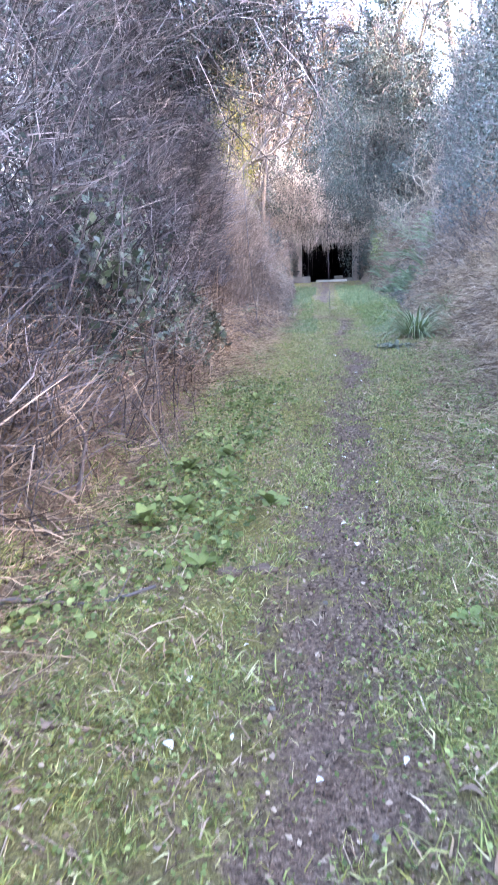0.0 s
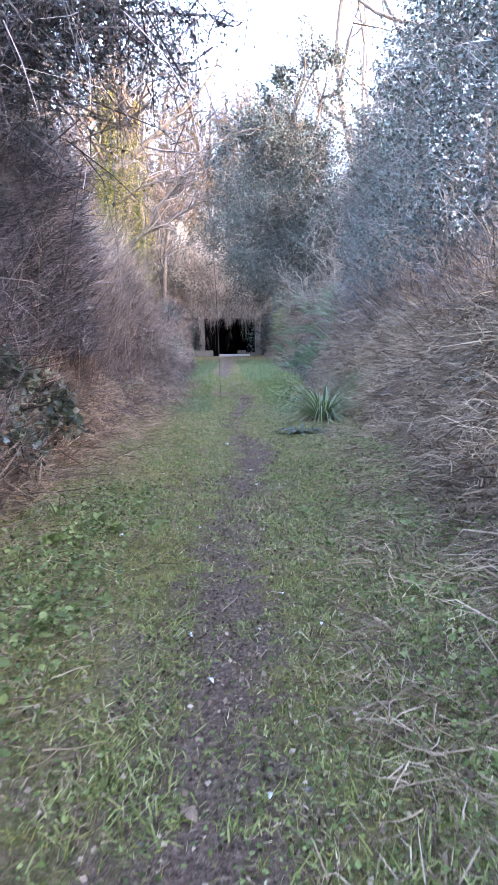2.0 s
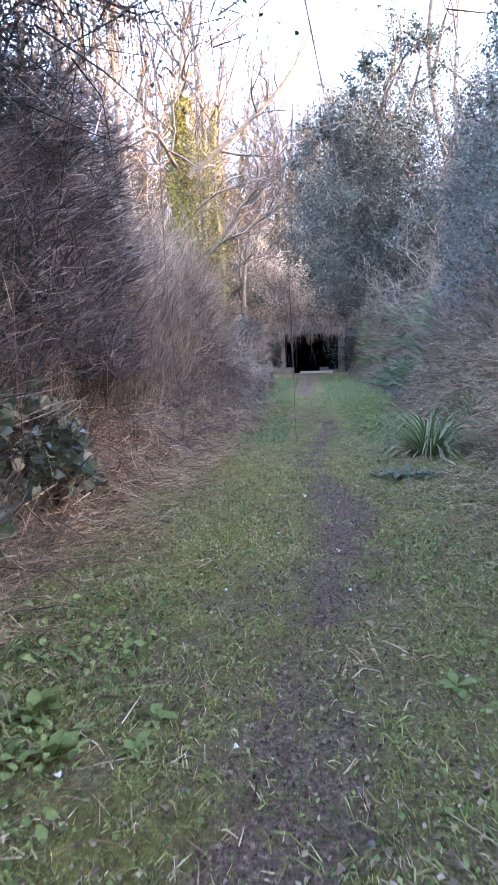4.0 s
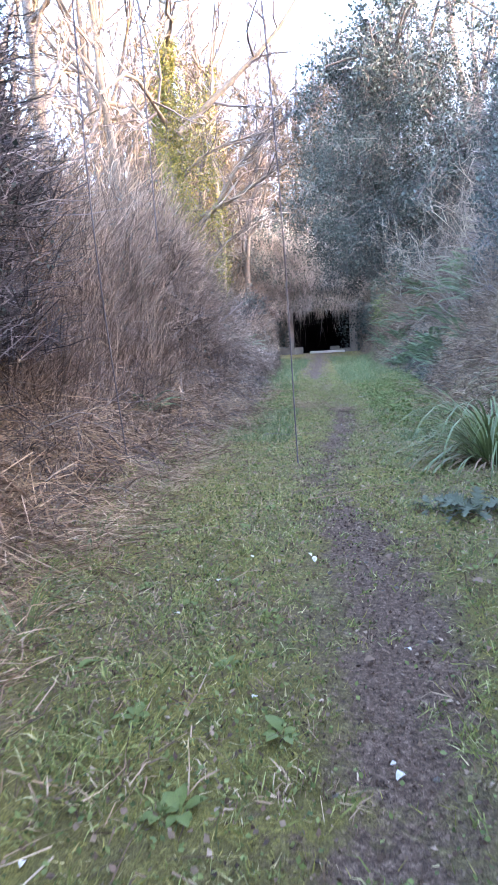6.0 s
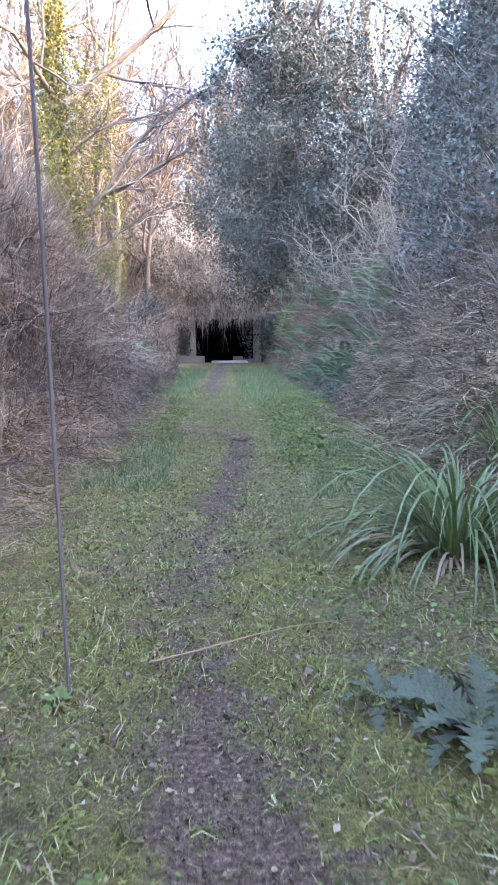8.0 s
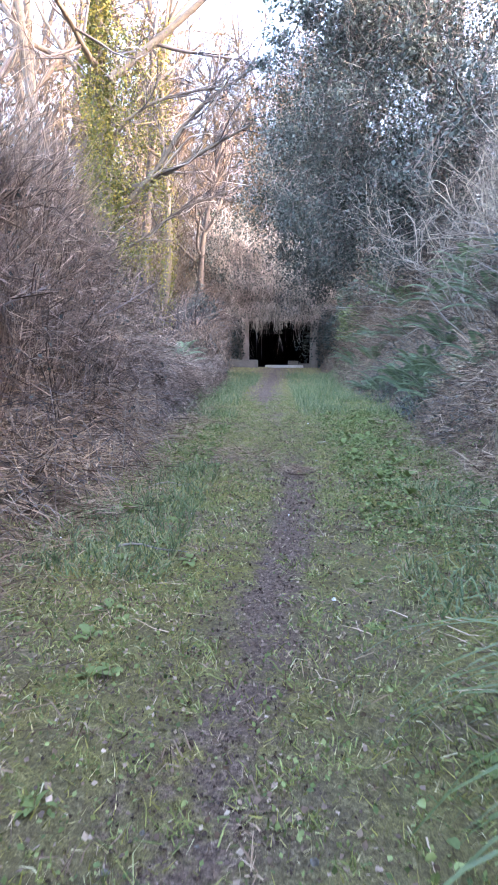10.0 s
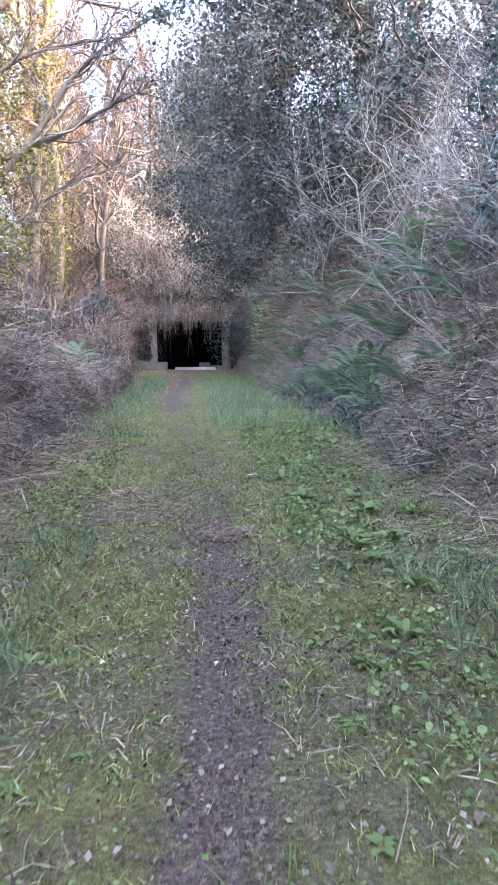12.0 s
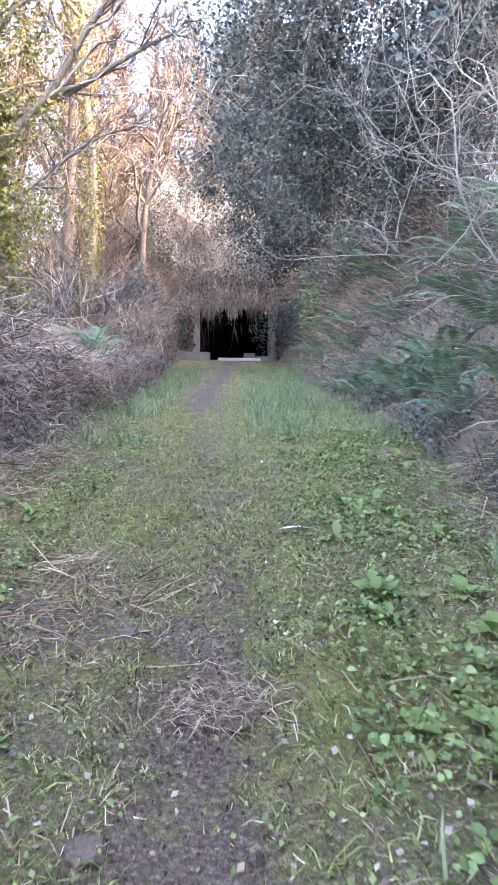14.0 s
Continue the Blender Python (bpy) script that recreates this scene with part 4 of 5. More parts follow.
def straw_drift(n, ys, xs, deep, label):
    """Cut and fallen stalks heaped in uneven drifts."""
    y = rng.uniform(*ys, n)
    x = xs[0](y) + (xs[1](y) - xs[0](y)) * rng.uniform(0, 1, n)
    pile = np.clip(0.45 + 0.55 * wave(x * 1.7, y * 1.3) + 0.3 * wave(x * 4.1, y * 3.3), 0, 2)
    keep = rng.uniform(0, 1, n) < pile
    x, y, pile = x[keep], y[keep], pile[keep]
    n = len(x)
    d = rng.normal(0, 1, (n, 3))
    d[:, 2] = rng.normal(0.08, 0.16, n)
    st = Strands(on_ground(x, y, 0.008) + np.array([0, 0, 1]) * (deep * pile * rng.uniform(0, 1, n))[:, None], d, rng.uniform(0.10, 0.45, n), 0.0024 * rng.uniform(0.6, 1.6, n), 0.06, 0.13)
    stuff("straw_drift", st.ribbon(3), M_STRAW, label, "straw")


straw_drift(9000, (8.5, 20), (off(L, -0.9), off(L, 0.75)), 0.16, "drift of pale dead stalks sloping off the bank")
straw_drift(9000, (2.5, 14), (off(R, -0.85), off(R, 0.9)), 0.12, "drift of cut pale stalks below the bank")
straw_drift(5000, (16, 27), (off(R, -0.8), off(R, 0.8)), 0.2, "drift of withered stalks under the bank")
straw_drift(5000, (18, 30), (off(L, -0.5), off(L, 0.6)), 0.2, "drift of withered stalks under the bramble heap")
straw_drift(1300, (22.0, 23.5), (lambda y: 0 * y - 1.1, lambda y: 0 * y + 0.35), 0.03, "raked brown grass on bare earth")
straw_drift(2500, (0.5, 6), (off(L, -0.3), off(L, 0.15)), 0.10, "dead stalks heaped at the hedge foot")


def tall_grass(n, ys, xs, length, name, label):
    y = rng.uniform(*ys, n)
    x = xs[0](y) + (xs[1](y) - xs[0](y)) * rng.uniform(0, 1, n)
    keep = (np.abs(x - line_x(y)) > 0.55 + 0.25 * wave(x, y * 0.8)) & (rng.uniform(0, 1, n) < 0.55 + 0.6 * wave(x * 0.9, y * 0.7))
    x, y = x[keep], y[keep]
    st = Strands(on_ground(x, y, -0.01), sway_dirs(len(x), 1.0, 0.45), rng.uniform(*length, len(x)), 0.006, 0.45, 0.1)
    stuff(name, st.ribbon(2), M_TALLGRASS, label, "grass")


tall_grass(9000, (27, 50), (off(L, -0.3), lambda y: 0 * y - 0.45), (0.25, 0.65), "tall_grass", "tall bluish green grass beside the path")
tall_grass(11000, (28, 50), (lambda y: 0 * y + 0.85, off(R, 0.6)), (0.25, 0.6), "tall_grass", "tall bluish green grass under the bank")
tall_grass(3000, (17.5, 21), (lambda y: 0 * y + 1.2, off(R, -0.2)), (0.10, 0.3), "tall_grass", "tuft of pale green grass at the path")
tall_grass(3000, (18, 22), (off(L, 0.2), lambda y: 0 * y - 0.3), (0.08, 0.26), "tall_grass", "green grass tufts before the bramble heap")


# ---- single plants and loose things ----
def curled(length, width, curl, mat, name):
    """A curled, pointed leaf with thickness."""
    v, n = [], 6
    for k in range(n + 1):
        s = k / n
        w = width * math.sin(math.pi * min(1, 0.08 + s * 0.92)) * 0.5
        zc = curl * math.sin(math.pi * s)
        for sx, dz in ((-1, 0.25), (0, 0), (1, 0.25)):
            v.append((sx * w, length * (s - 0.5), zc + dz * w + 0.004))
    q = []
    for k in range(n):
        for j in (0, 1):
            a = k * 3 + j
            q.append((a, a + 1, a + 4, a + 3))
    return quad_mesh(name, np.array(v), np.array(q), mat)


pale = [curled(0.075, 0.055, 0.012, M_PALELEAF, "fallen_leaf"), curled(0.06, 0.05, 0.02, M_PALELEAF, "fallen_leaf"), curled(0.05, 0.03, 0.01, M_PALELEAF, "fallen_leaf")]
brown = [curled(0.09, 0.06, 0.02, M_DEADLEAF, "fallen_leaf"), curled(0.07, 0.05, 0.03, M_DEADLEAF, "fallen_leaf")]


def lay(mesh, name, x, y, label, cat, group, scale=1.0, lift=0.012):
    ob = tagged(new(name, mesh), label, cat, group)
    ob.matrix_basis = Matrix.Translation((x, y, float(height(x, y)) + lift)) @ Euler((rng.normal(0, 0.25), rng.normal(0, 0.25), rng.uniform(0, 6.28))).to_matrix().to_4x4() @ Matrix.Scale(scale, 4)
    return ob


for x, y in ((-0.51, 2.66), (-0.68, 2.04), (-0.22, 1.96), (-0.49, 2.1), (0.03, 2.02), (-0.03, 3.65), (-0.03, 5.5), (0.2, 6.0), (0.17, 4.73), (-0.3, 4.2), (-0.08, 3.96), (-0.14, 6.0), (0.35, 6.41), (-0.16, 7.83), (-0.06, 9.13), (-0.73, 7.6), (-0.61, 11.7), (-0.47, 12.15), (0.48, 11.4), (0.07, 12.56), (-0.32, 12.57), (0.04, 12.65), (0.5, 19.8), (-0.01, 19.77), (0.36, 20.36), (-0.04, 23.23), (0.2, 22.46), (0.72, 17.76)):
    lay(pale[int(rng.integers(3))], "fallen_leaf", x, y, "pale weathered leaf lying on the path", "leaf", "pale leaves on the path", rng.uniform(0.4, 0.65))
for k in range(40):
    y = 0.8 + 26 * rng.uniform(0, 1)
    lay(pale[int(rng.integers(3))], "fallen_leaf", float(rng.uniform(L(y) + 0.3, R(y) - 0.3)), y, "pale weathered leaf lying in the grass", "leaf", "pale leaves in the grass", rng.uniform(0.35, 0.65))
for k in range(90):
    y = 0.8 + 26 * rng.uniform(0, 1)
    lay(brown[int(rng.integers(2))], "fallen_leaf", float(rng.uniform(L(y) + 0.1, R(y) - 0.1)), y, "brown curled dead leaf on the ground", "leaf", "brown leaves on the ground", rng.uniform(0.45, 0.8))
long_leaf = lay(curled(0.26, 0.06, 0.01, M_PALELEAF, "fallen_leaf"), "fallen_leaf", 1.11, 23.99, "long pale fallen leaf lying in the grass", "leaf", "", 1.0, 0.02)
long_leaf.rotation_euler = (0.04, 0.08, 1.9)


def pebble_mesh(seed, mat):
    bm = bmesh.new()
    bmesh.ops.create_icosphere(bm, subdivisions=1, radius=0.5)
    for v in bm.verts:
        v.co *= 1 + 0.35 * noise.noise(v.co * 1.7 + Vector((seed * 5.1, 0, 0)))
        v.co.z *= 0.6
    me = bpy.data.meshes.new("pebble")
    bm.to_mesh(me), bm.free()
    me.materials.append(mat)
    return me


peb = [pebble_mesh(k, M_CONC) for k in range(3)]
for k in range(120):
    y = 1.0 + 25 * rng.uniform(0, 1)
    lay(peb[k % 3], "pebble", float(line_x(y) + rng.normal(0, 0.3)), y, "small grey pebble pressed into the mud", "pebble", "pebbles on the path", float(rng.uniform(0.012, 0.032)), 0.002)


def broadleaf(name, label, x, y, count, size, mat, group, up=0.55):
    """A rosette of broad leaves, each leaf a piece."""
    t = thing(name, label, "plant", (x, y, float(height(x, y)) - 0.005), group)
    me = broadleaf_mesh[mat.name]
    for k in range(count):
        a = k * 2.4 + rng.uniform(-0.4, 0.4)
        tilt = rng.uniform(0.15, up + 0.35)
        s = size * rng.uniform(0.6, 1.2)
        ob = part("leaf", me, t)
        ob.matrix_basis = Matrix.Rotation(a, 4, 'Z') @ Matrix.Rotation(tilt, 4, 'X') @ Matrix.Rotation(rng.normal(0, 0.25), 4, 'Y') @ Matrix.Scale(s, 4)
    return t


def broad_mesh(mat):
    v, q, n = [], [], 7
    for k in range(n + 1):
        s = k / n
        w = 0.24 * math.sin(math.pi * max(0.0, s - 0.22) / 0.78) ** 0.8 if s > 0.22 else 0.012
        w = max(w, 0.010)
        for sx in (-1, 0, 1):
            v.append((sx * w * (1 + 0.12 * math.sin(k * 2.6)), s, 0.10 * math.sin(math.pi * s) - 0.18 * s * s + abs(sx) * w * 0.3))
    for k in range(n):
        for j in (0, 1):
            a = k * 3 + j
            q.append((a, a + 1, a + 4, a + 3))
    return quad_mesh("leaf", np.array(v), np.array(q), mat)


broadleaf_mesh = {m.name: broad_mesh(m) for m in (M_WEED,)}
for x, y, c, s in ((-0.89, 4.74, 11, 0.20), (-0.53, 4.25, 10, 0.20), (-0.95, 5.4, 10, 0.20), (-1.2, 5.0, 9, 0.22), (-1.05, 4.1, 9, 0.2), (-1.3, 5.9, 9, 0.2), (-0.97, 7.98, 12, 0.2), (-0.8, 7.72, 10, 0.17), (-1.2, 7.5, 10, 0.2), (-1.35, 8.3, 9, 0.2), (-0.8, 3.3, 8, 0.16), (-1.25, 3.9, 9, 0.2), (-0.91, 19.62, 10, 0.2), (-0.82, 24.28, 10, 0.18), (-1.2, 24.6, 9, 0.2)):
    broadleaf("dock_plant", "bright green broad-leaved dock beside the path", x, y, c + 10, s * 0.68, M_WEED, "broad-leaved weeds beside the path", 0.85)
for k in range(60):
    y = float(rng.uniform(19.5, 28.5))
    x = float(rng.uniform(1.25, R(y) - 0.1))
    broadleaf("nettle_clump", "fresh green leafy weed below the bank", x, y, 9, float(rng.uniform(0.09, 0.16)), M_WEED, "leafy weeds below the bank", 0.7)
for k in range(30):
    y = float(rng.uniform(3.5, 12))
    x = float(rng.uniform(0.75, R(y) + 0.3))
    broadleaf("nettle_clump", "small green leafy weed among the cut straw", x, y, 6, float(rng.uniform(0.06, 0.11)), M_WEED, "leafy weeds among the straw", 0.6)
for k in range(150):
    y = float(rng.uniform(1.5, 26))
    x = float(line_x(y) + (1 if rng.uniform() < 0.5 else -1) * rng.uniform(0.4, 1.5))
    if L(y) < x < R(y):
        broadleaf("weed_rosette", "low green leafy weed in the short grass", x, y, 7, float(rng.uniform(0.04, 0.10)), M_WEED, "low weeds in the grass", 0.3)
def thistle_leaf():
    """A long leaf cut into spiny lobes along a pale rib."""
    v, q, n = [], [], 22
    for k in range(n + 1):
        t = k / n
        w = (0.19 if k % 2 else 0.05) * math.sin(math.pi * min(1, 0.12 + 0.88 * t)) ** 0.7 + 0.004
        z = 0.30 * math.sin(2.2 * t) - 0.16 * t
        for sx in (-1, 0, 1):
            v.append((sx * w, t + abs(sx) * (0.03 if k % 2 else 0.0), z + abs(sx) * w * (0.45 if k % 4 == 1 else 0.15)))
    for k in range(n):
        for j in (0, 1):
            a = k * 3 + j
            q.append((a, a + 1, a + 4, a + 3))
    return quad_mesh("leaf", np.array(v), np.array(q), M_BLUE)


THISTLE = thistle_leaf()
for x, y, reach, count in ((1.28, 13.62, 0.40, 15), (0.98, 13.85, 0.24, 10), (1.62, 13.8, 0.30, 11)):
    t = thing("thistle", "blue-green thistle with spiny lobed leaves beside the path", "thistle", (x, y, float(height(x, y)) - 0.005), "thistles beside the path")
    for k in range(count):
        ob = part("leaf", THISTLE, t)
        ob.matrix_basis = Matrix.Rotation(k * 2.4 + rng.normal(0, 0.2), 4, 'Z') @ Matrix.Rotation(rng.uniform(-0.2, 0.22) if k else 0.4, 4, 'X') @ Matrix.Rotation(rng.normal(0, 0.3), 4, 'Y') @ Matrix.Scale(reach * rng.uniform(0.65, 1.1), 4)


def blade_mesh(name, length, width, arch, mat):
    """A strap-like blade that rises and then arches over."""
    v, q, n = [], [], 9
    yy = zz = 0.0
    for k in range(n + 1):
        s = k / n
        w = width * (1 - s ** 2.2) * 0.5 + 0.0008
        for sx, dz in ((-1, 0.3), (0, 0.0), (1, 0.3)):
            v.append((sx * w, yy, zz + dz * w))
        a = 1.3 - arch * s ** 1.2
        yy, zz = yy + length / n * math.cos(a), zz + length / n * math.sin(a)
    for k in range(n):
        for j in (0, 1):
            a = k * 3 + j
            q.append((a, a + 1, a + 4, a + 3))
    return quad_mesh(name, np.array(v), np.array(q), mat)


sedge_meshes = [blade_mesh("blade", l, 0.016, a, m) for l, a, m in ((1.35, 2.2, M_SEDGE), (1.2, 2.6, M_SEDGE), (1.0, 1.9, M_SEDGE), (1.45, 2.9, M_SEDGE), (1.0, 2.9, M_STRAW))]


def sedge(label, x, y, count, scale, group=""):
    t = thing("sedge_clump", label, "sedge", (x, y, float(height(x, y)) - 0.02), group)
    for k in range(count):
        r = 0.16 * scale * math.sqrt(rng.uniform())
        a = rng.uniform(0, 6.283)
        dry = rng.uniform() < 0.24
        ob = part("blade", sedge_meshes[4] if dry else sedge_meshes[int(rng.integers(4))], t)
        steep = rng.uniform(-0.8, 0.1) if not dry else rng.uniform(-1.0, -0.5)
        ob.matrix_basis = Matrix.Translation((r * math.cos(a), r * math.sin(a), 0)) @ Matrix.Rotation(a - 1.571 + rng.normal(0, 0.3), 4, 'Z') @ Matrix.Rotation(steep, 4, 'X') @ Matrix.Scale(scale * rng.uniform(0.6, 1.1), 4)
    return t


sedge("large drooping green sedge clump with brown dead blades", 1.98, 15.8, 295, 1.3)
sedge("green sedge clump at the foot of the bank", 3.0, 17.2, 130, 1.1)
sedge("green sedge clump at the foot of the far bank", 3.3, 21.5, 60, 0.7)
for x, y, s in ((-1.38, 8.3, 0.55), (-1.31, 11.48, 0.5), (-1.5, 13.0, 0.45), (-1.45, 6.6, 0.4), (2.21, 23.17, 0.45), (2.4, 22.4, 0.4)):
    sedge("upright tuft of narrow green blades", x, y, 34, s, "tufts of narrow blades")


def frond_mesh():
    """A fern frond: an arched rib with two rows of leaflets."""
    sets = []
    n = 30
    s = np.linspace(0, 1, n + 1)
    rib = np.stack([np.zeros(n + 1), s * 0.95, 0.42 * np.sin(s * 2.0) - 0.12 * s], -1)
    for k in range(3, n):
        l = 0.17 * math.sin(math.pi * min(1, 0.18 + 0.82 * s[k])) + 0.015
        for sx in (-1, 1):
            c = rib[k]
            d = np.array([sx * 0.92, 0.35, -0.18])
            a, w = np.array([0, 0.5, 0.3]) * 0.028, l
            sets.append((np.stack([c - a * 0.4, c + d * w * 0.5 - a * 0.9, c + d * w, c + d * w * 0.5 + a * 0.9]), np.arange(4).reshape(1, 4)))
    st = np.stack([rib[:-1] + [-0.004, 0, 0], rib[:-1] + [0.004, 0, 0], rib[1:] + [0.004, 0, 0], rib[1:] + [-0.004, 0, 0]], 1)
    sets.append((st.reshape(-1, 3), np.arange(n * 4).reshape(n, 4)))
    return quad_mesh("frond", *join(*sets), M_FERN)


FROND = frond_mesh()


def fern(x, y, z, count, scale, face=0.0):
    t = thing("fern", "dark green fern with arching fronds on the bank", "fern", (x, y, z), "ferns on the bank")
    for k in range(count):
        ob = part("frond", FROND, t)
        ob.matrix_basis = Matrix.Rotation(face + 6.283 * k / count + rng.normal(0, 0.25), 4, 'Z') @ Matrix.Rotation(rng.uniform(-0.35, 0.4), 4, 'X') @ Matrix.Scale(scale * rng.uniform(0.75, 1.15), 4)


for x, y, s in ((3.9, 27.7, 1.0), (4.3, 26.6, 1.05), (3.7, 29.0, 0.9), (4.4, 29.6, 1.0), (3.6, 31.0, 0.9), (4.1, 25.4, 0.95), (3.6, 24.3, 0.8), (4.0, 33.0, 0.9), (3.4, 27.0, 0.7), (4.6, 28.3, 1.0), (3.2, 34.5, 0.8), (-2.4, 17.8, 0.5), (3.5, 25.8, 0.8), (3.55, 28.3, 0.8), (3.5, 30.0, 0.8), (4.9, 27.2, 1.0), (4.8, 30.4, 1.0), (3.3, 32.6, 0.8), (3.6, 36.0, 0.9), (3.9, 37.5, 1.0), (3.4, 39.0, 0.9), (3.8, 41.0, 1.0), (3.6, 43.5, 1.0), (4.4, 35.0, 1.0), (4.6, 38.5, 1.1), (-2.6, 34.0, 0.8), (-3.0, 36.5, 0.9), (-2.6, 30.5, 0.7)):
    fern(x, y, float(height(x, y)) + 0.05, 15, s * 1.2)


def stem(name, label, cat, a, b, r, mat, sag=0.0, sway=0.03, seg=10, group="", tip=0.5, twigs=0):
    a, b = np.array(a, float), np.array(b, float)
    l = float(np.linalg.norm(b - a))
    st = Strands(a[None], (b - a)[None], l, r, sag, sway)
    sets = [st.tube(seg, 6, tip)]
    if twigs:
        sets.append(st.kids(twigs, 0.3, 1.0, 0.7, 0.25, 0.5, 0.1, 0.1).tube(4, 4))
    return tagged(new(name, quad_mesh(name, *join(*sets), mat)), label, cat, group)


stem("hanging_vine", "thin dark vine hanging down beside the path", "vine", (-0.32, 13.0, 6.2), (-0.01, 12.9, 0.557), 0.0065, M_TWIGDARK, 0, 0.008, 16, "hanging vines", 0.7)
stem("hanging_vine", "thin dark vine hanging before the bank", "vine", (-1.3, 14.6, 6.2), (-1.22, 14.4, 2.3), 0.008, M_TWIGDARK, 0, 0.01, 12, "hanging vines", 0.7)
stem("hanging_vine", "thin dark vine hanging before the bank", "vine", (-1.75, 14.2, 5.6), (-1.5, 13.9, 0.5), 0.008, M_TWIGDARK, 0, 0.01, 12, "hanging vines", 0.7)
stem("stick", "straight dry stick lying across the path", "stick", (0.02, 14.13, 0.03), (0.98, 14.5, 0.06), 0.006, M_STRAW, 0, 0.01, 6, "", 0.3)
stem("fallen_branch", "pale fallen branch lying at the thicket", "branch", (-1.75, 2.75, 0.05), (-0.95, 3.0, 0.04), 0.013, M_TWIG, 0, 0.06, 8, "", 0.6, 3)
stem("fallen_branch", "bare curved branch leaning out of the thicket", "branch", (-1.75, 4.0, 0.05), (-1.6, 4.25, 0.75), 0.016, M_TWIG, 0.1, 0.06, 8, "branches in the thicket", 0.5, 4)
stem("fallen_branch", "long thin branch sticking out of the thicket", "branch", (-2.5, 4.6, 1.3), (-1.15, 5.3, 1.0), 0.010, M_TWIG, 0.12, 0.04, 8, "branches in the thicket", 0.4, 4)
stem("fallen_branch", "long dead branch leaning across the bramble heap", "branch", (-3.4, 22.0, 1.6), (-1.55, 24.5, 2.3), 0.022, M_TWIG, -0.1, 0.05, 10, "branches in the thicket", 0.4, 8)
stem("fallen_branch", "mossy branch over the bramble bank", "branch", (-3.2, 18.0, 0.9), (-1.9, 20.5, 1.8), 0.022, M_TWIG, -0.1, 0.05, 10, "branches in the thicket", 0.4, 8)
stem("fallen_branch", "pale dry branch in the grass", "branch", (-0.75, 18.6, 0.05), (-0.25, 18.5, 0.04), 0.009, M_PALE, 0, 0.05, 6, "branches in the grass", 0.4, 3)
stem("fallen_branch", "pale dry twiggy branch in the grass", "branch", (-1.1, 20.6, 0.05), (-0.55, 20.9, 0.06), 0.009, M_PALE, 0, 0.05, 6, "branches in the grass", 0.4, 5)
for k in range(18):
    y = float(rng.uniform(2, 27))
    sgn = 1 if k % 2 else -1
    x = float(R(y) - abs(rng.normal(0, 0.45))) if sgn > 0 else float(L(y) + abs(rng.normal(0, 0.35)))
    a = rng.uniform(0, 6.28)
    l = rng.uniform(0.2, 0.7)
    z = float(height(x, y)) + 0.02
    stem("twig", "dry pale twig lying in the grass", "twig", (x, y, z), (x + l * math.cos(a), y + l * math.sin(a), float(height(x + l * math.cos(a), y + l * math.sin(a))) + 0.03), 0.0032, M_STRAW, 0, 0.12, 6, "twigs in the grass", 0.4, 2)


def pale_shrub(x, y, z, tall, lean, label):
    """A shrub of pale bare stems that arch down and turn up at the tips."""
    t = thing("bare_shrub", label, "shrub", (x, y, z), "pale bare shrubs on the bank")
    n = 5
    d = np.stack([rng.normal(lean, 0.35, n), rng.normal(-0.25, 0.3, n), rng.uniform(0.5, 1.1, n)], -1)
    for k in range(n):
        st = Strands(np.zeros((1, 3)) + rng.normal(0, 0.06, (1, 3)) * np.array([1, 1, 0]), d[k:k + 1], tall * rng.uniform(0.6, 1.1), 0.012, 0.3, 0.16)
        ki = st.kids(9, 0.2, 1, 0.6, 0.36, 0.6, -0.1, -0.3, 0.22)
        kk = ki.kids(5, 0.2, 1, 0.7, 0.45, 0.7, 0.0, -0.4, 0.22)
        part("stem", quad_mesh("stem", *join(st.tube(8, 5), ki.tube(5, 4), kk.tube(4, 3)), M_PALE), t)


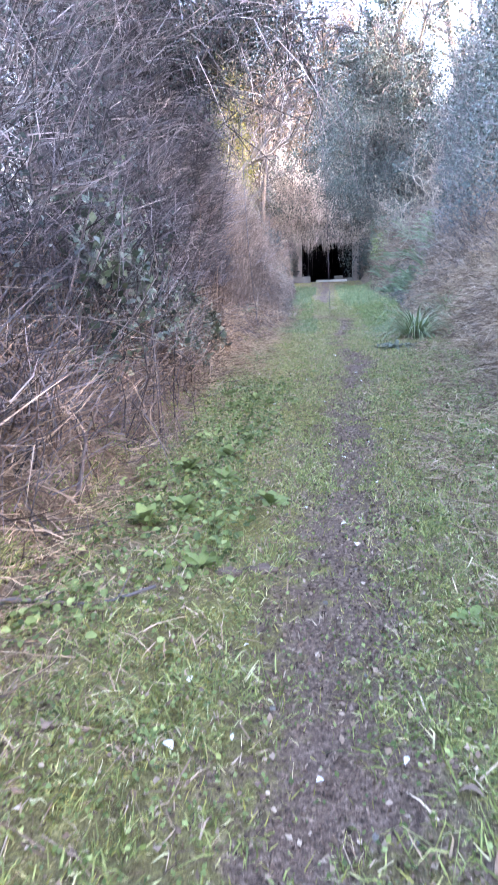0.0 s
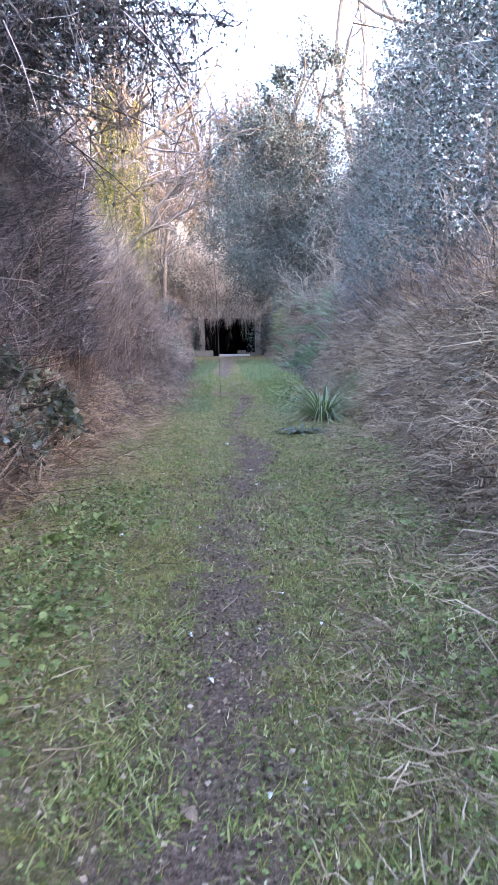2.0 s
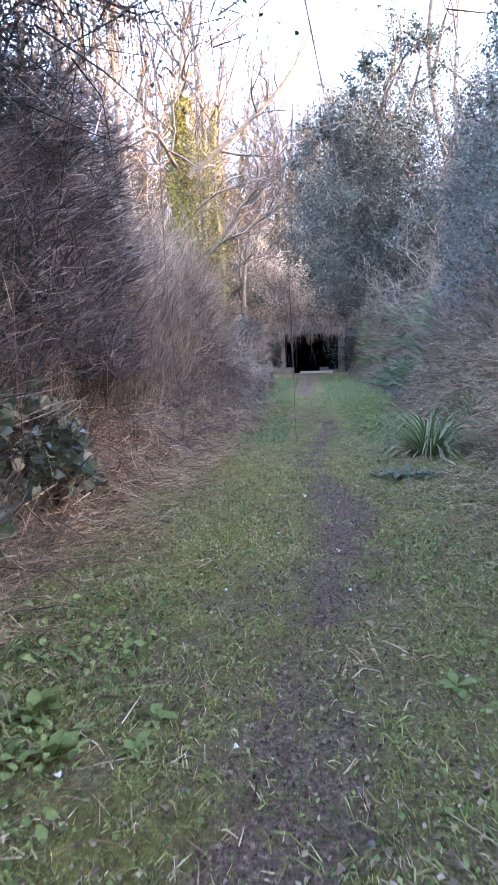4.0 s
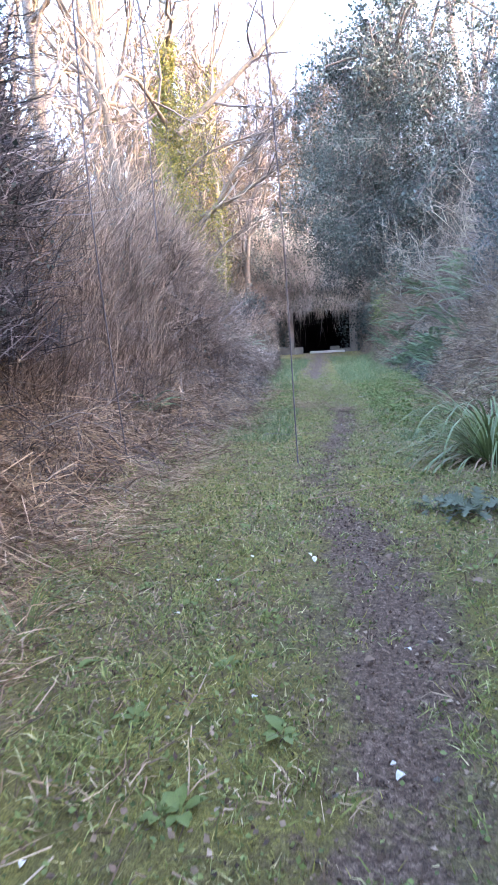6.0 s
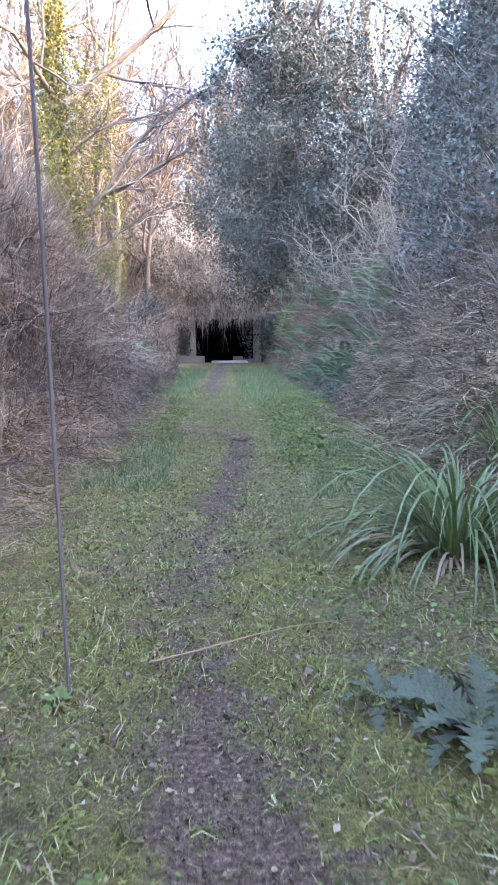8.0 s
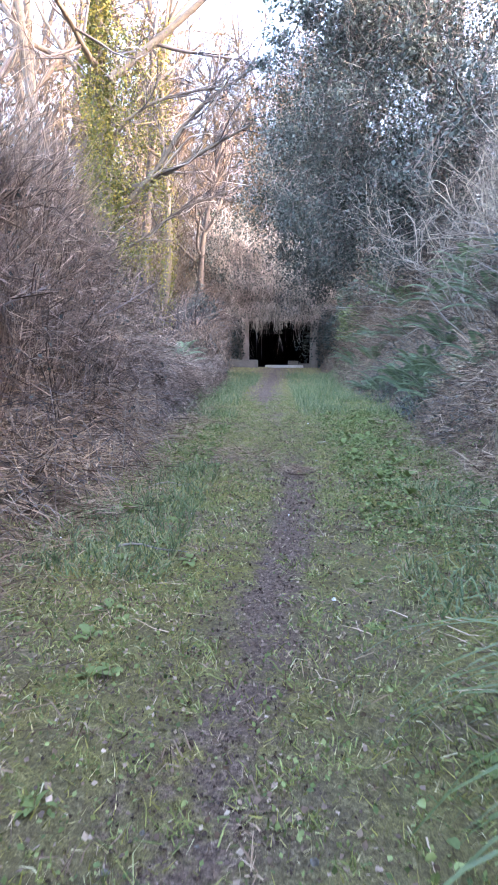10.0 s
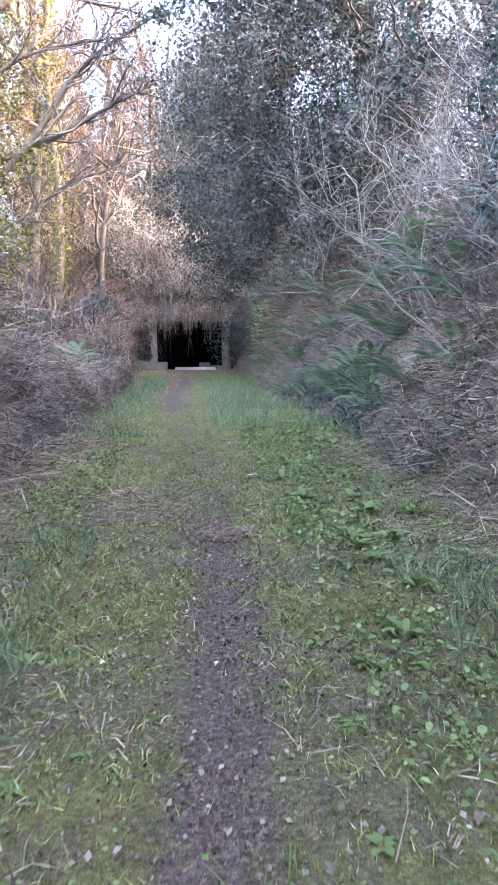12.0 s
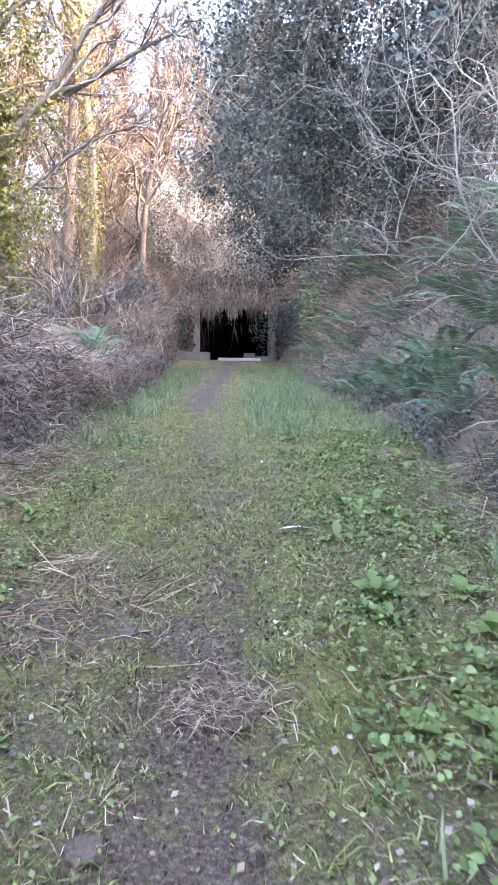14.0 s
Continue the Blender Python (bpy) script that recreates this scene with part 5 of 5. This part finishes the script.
for x, y, lift, tall, lean, label in ((3.9, 25.6, 0.4, 3.6, -0.45, "shrub of pale bare arching stems on the bank"), (4.0, 27.4, 0.4, 3.4, -0.6, "shrub of pale bare drooping stems on the bank"), (4.0, 23.6, 0.4, 2.8, -0.45, "shrub of pale bare twigs on the bank"), (4.5, 26.3, 0.8, 4.2, -0.3, "tall pale bare shrub above the bank"), (4.7, 28.6, 0.8, 4.0, -0.45, "tall pale bare shrub above the bank")):
    pale_shrub(x, y, float(height(x, y)) + lift - 0.4, tall, lean, label)


def clod(name, label, x, y, size, mat, lift=0.0):
    bm = bmesh.new()
    bmesh.ops.create_icosphere(bm, subdivisions=3, radius=0.5)
    for v in bm.verts:
        v.co *= 1 + 0.45 * noise.noise(v.co * 2.6 + Vector((x, y, 0))) + 0.3 * noise.noise(v.co * 8)
        v.co = Vector((v.co.x * size[0], v.co.y * size[1], v.co.z * size[2]))
    me = bpy.data.meshes.new(name)
    bm.to_mesh(me), bm.free()
    me.materials.append(mat)
    ob = tagged(new(name, me), label, "clod")
    ob.location = (x, y, float(height(x, y)) + lift)
    return ob


clod("earth_clod", "flat dark lump of wet earth beside the path", -0.51, 3.38, (0.16, 0.11, 0.05), M_SOILCLOD)
clod("earth_clod", "flat dark lump of wet earth in the grass", -0.67, 3.30, (0.13, 0.10, 0.045), M_SOILCLOD)
clod("earth_mound", "small mound of dug earth on the path", 0.64, 21.8, (0.34, 0.22, 0.10), M_SOILCLOD)
clod("earth_clod", "dark lump of earth at the edge of the grass", 0.2, 22.46, (0.2, 0.14, 0.06), M_SOILCLOD)
clod("earth_clod", "dark clod of earth on the path", 0.30, 21.1, (0.12, 0.10, 0.06), M_SOILCLOD)
q = on_ground(0.64 + rng.normal(0, 0.13, 700), 21.8 + rng.normal(0, 0.09, 700), 0.06)
stuff("dry_grass_tuft", Strands(q, rng.normal(0, 1, (700, 3)) * np.array([1, 1, 0.35]), 0.10, 0.0018, 0.3, 0.1).ribbon(2), M_STRAW, "dry grass on the mound of earth", "grass")


# leaf litter on the banks
def bank_litter(n, side, ys):
    y = rng.uniform(*ys, n)
    d = rng.uniform(0, 3.2, n)
    x = R(y) + d if side > 0 else L(y) - d
    stuff("leaf_litter", leaf_quads(on_ground(x, y, 0.02), 0.06, 0.7, 0.0, 0.15, (0, 0, 1.0)), M_DEADLEAF, "brown leaf litter on the bank", "leaf litter")


bank_litter(14000, 1, (1, 40))
bank_litter(7000, -1, (8, 40))
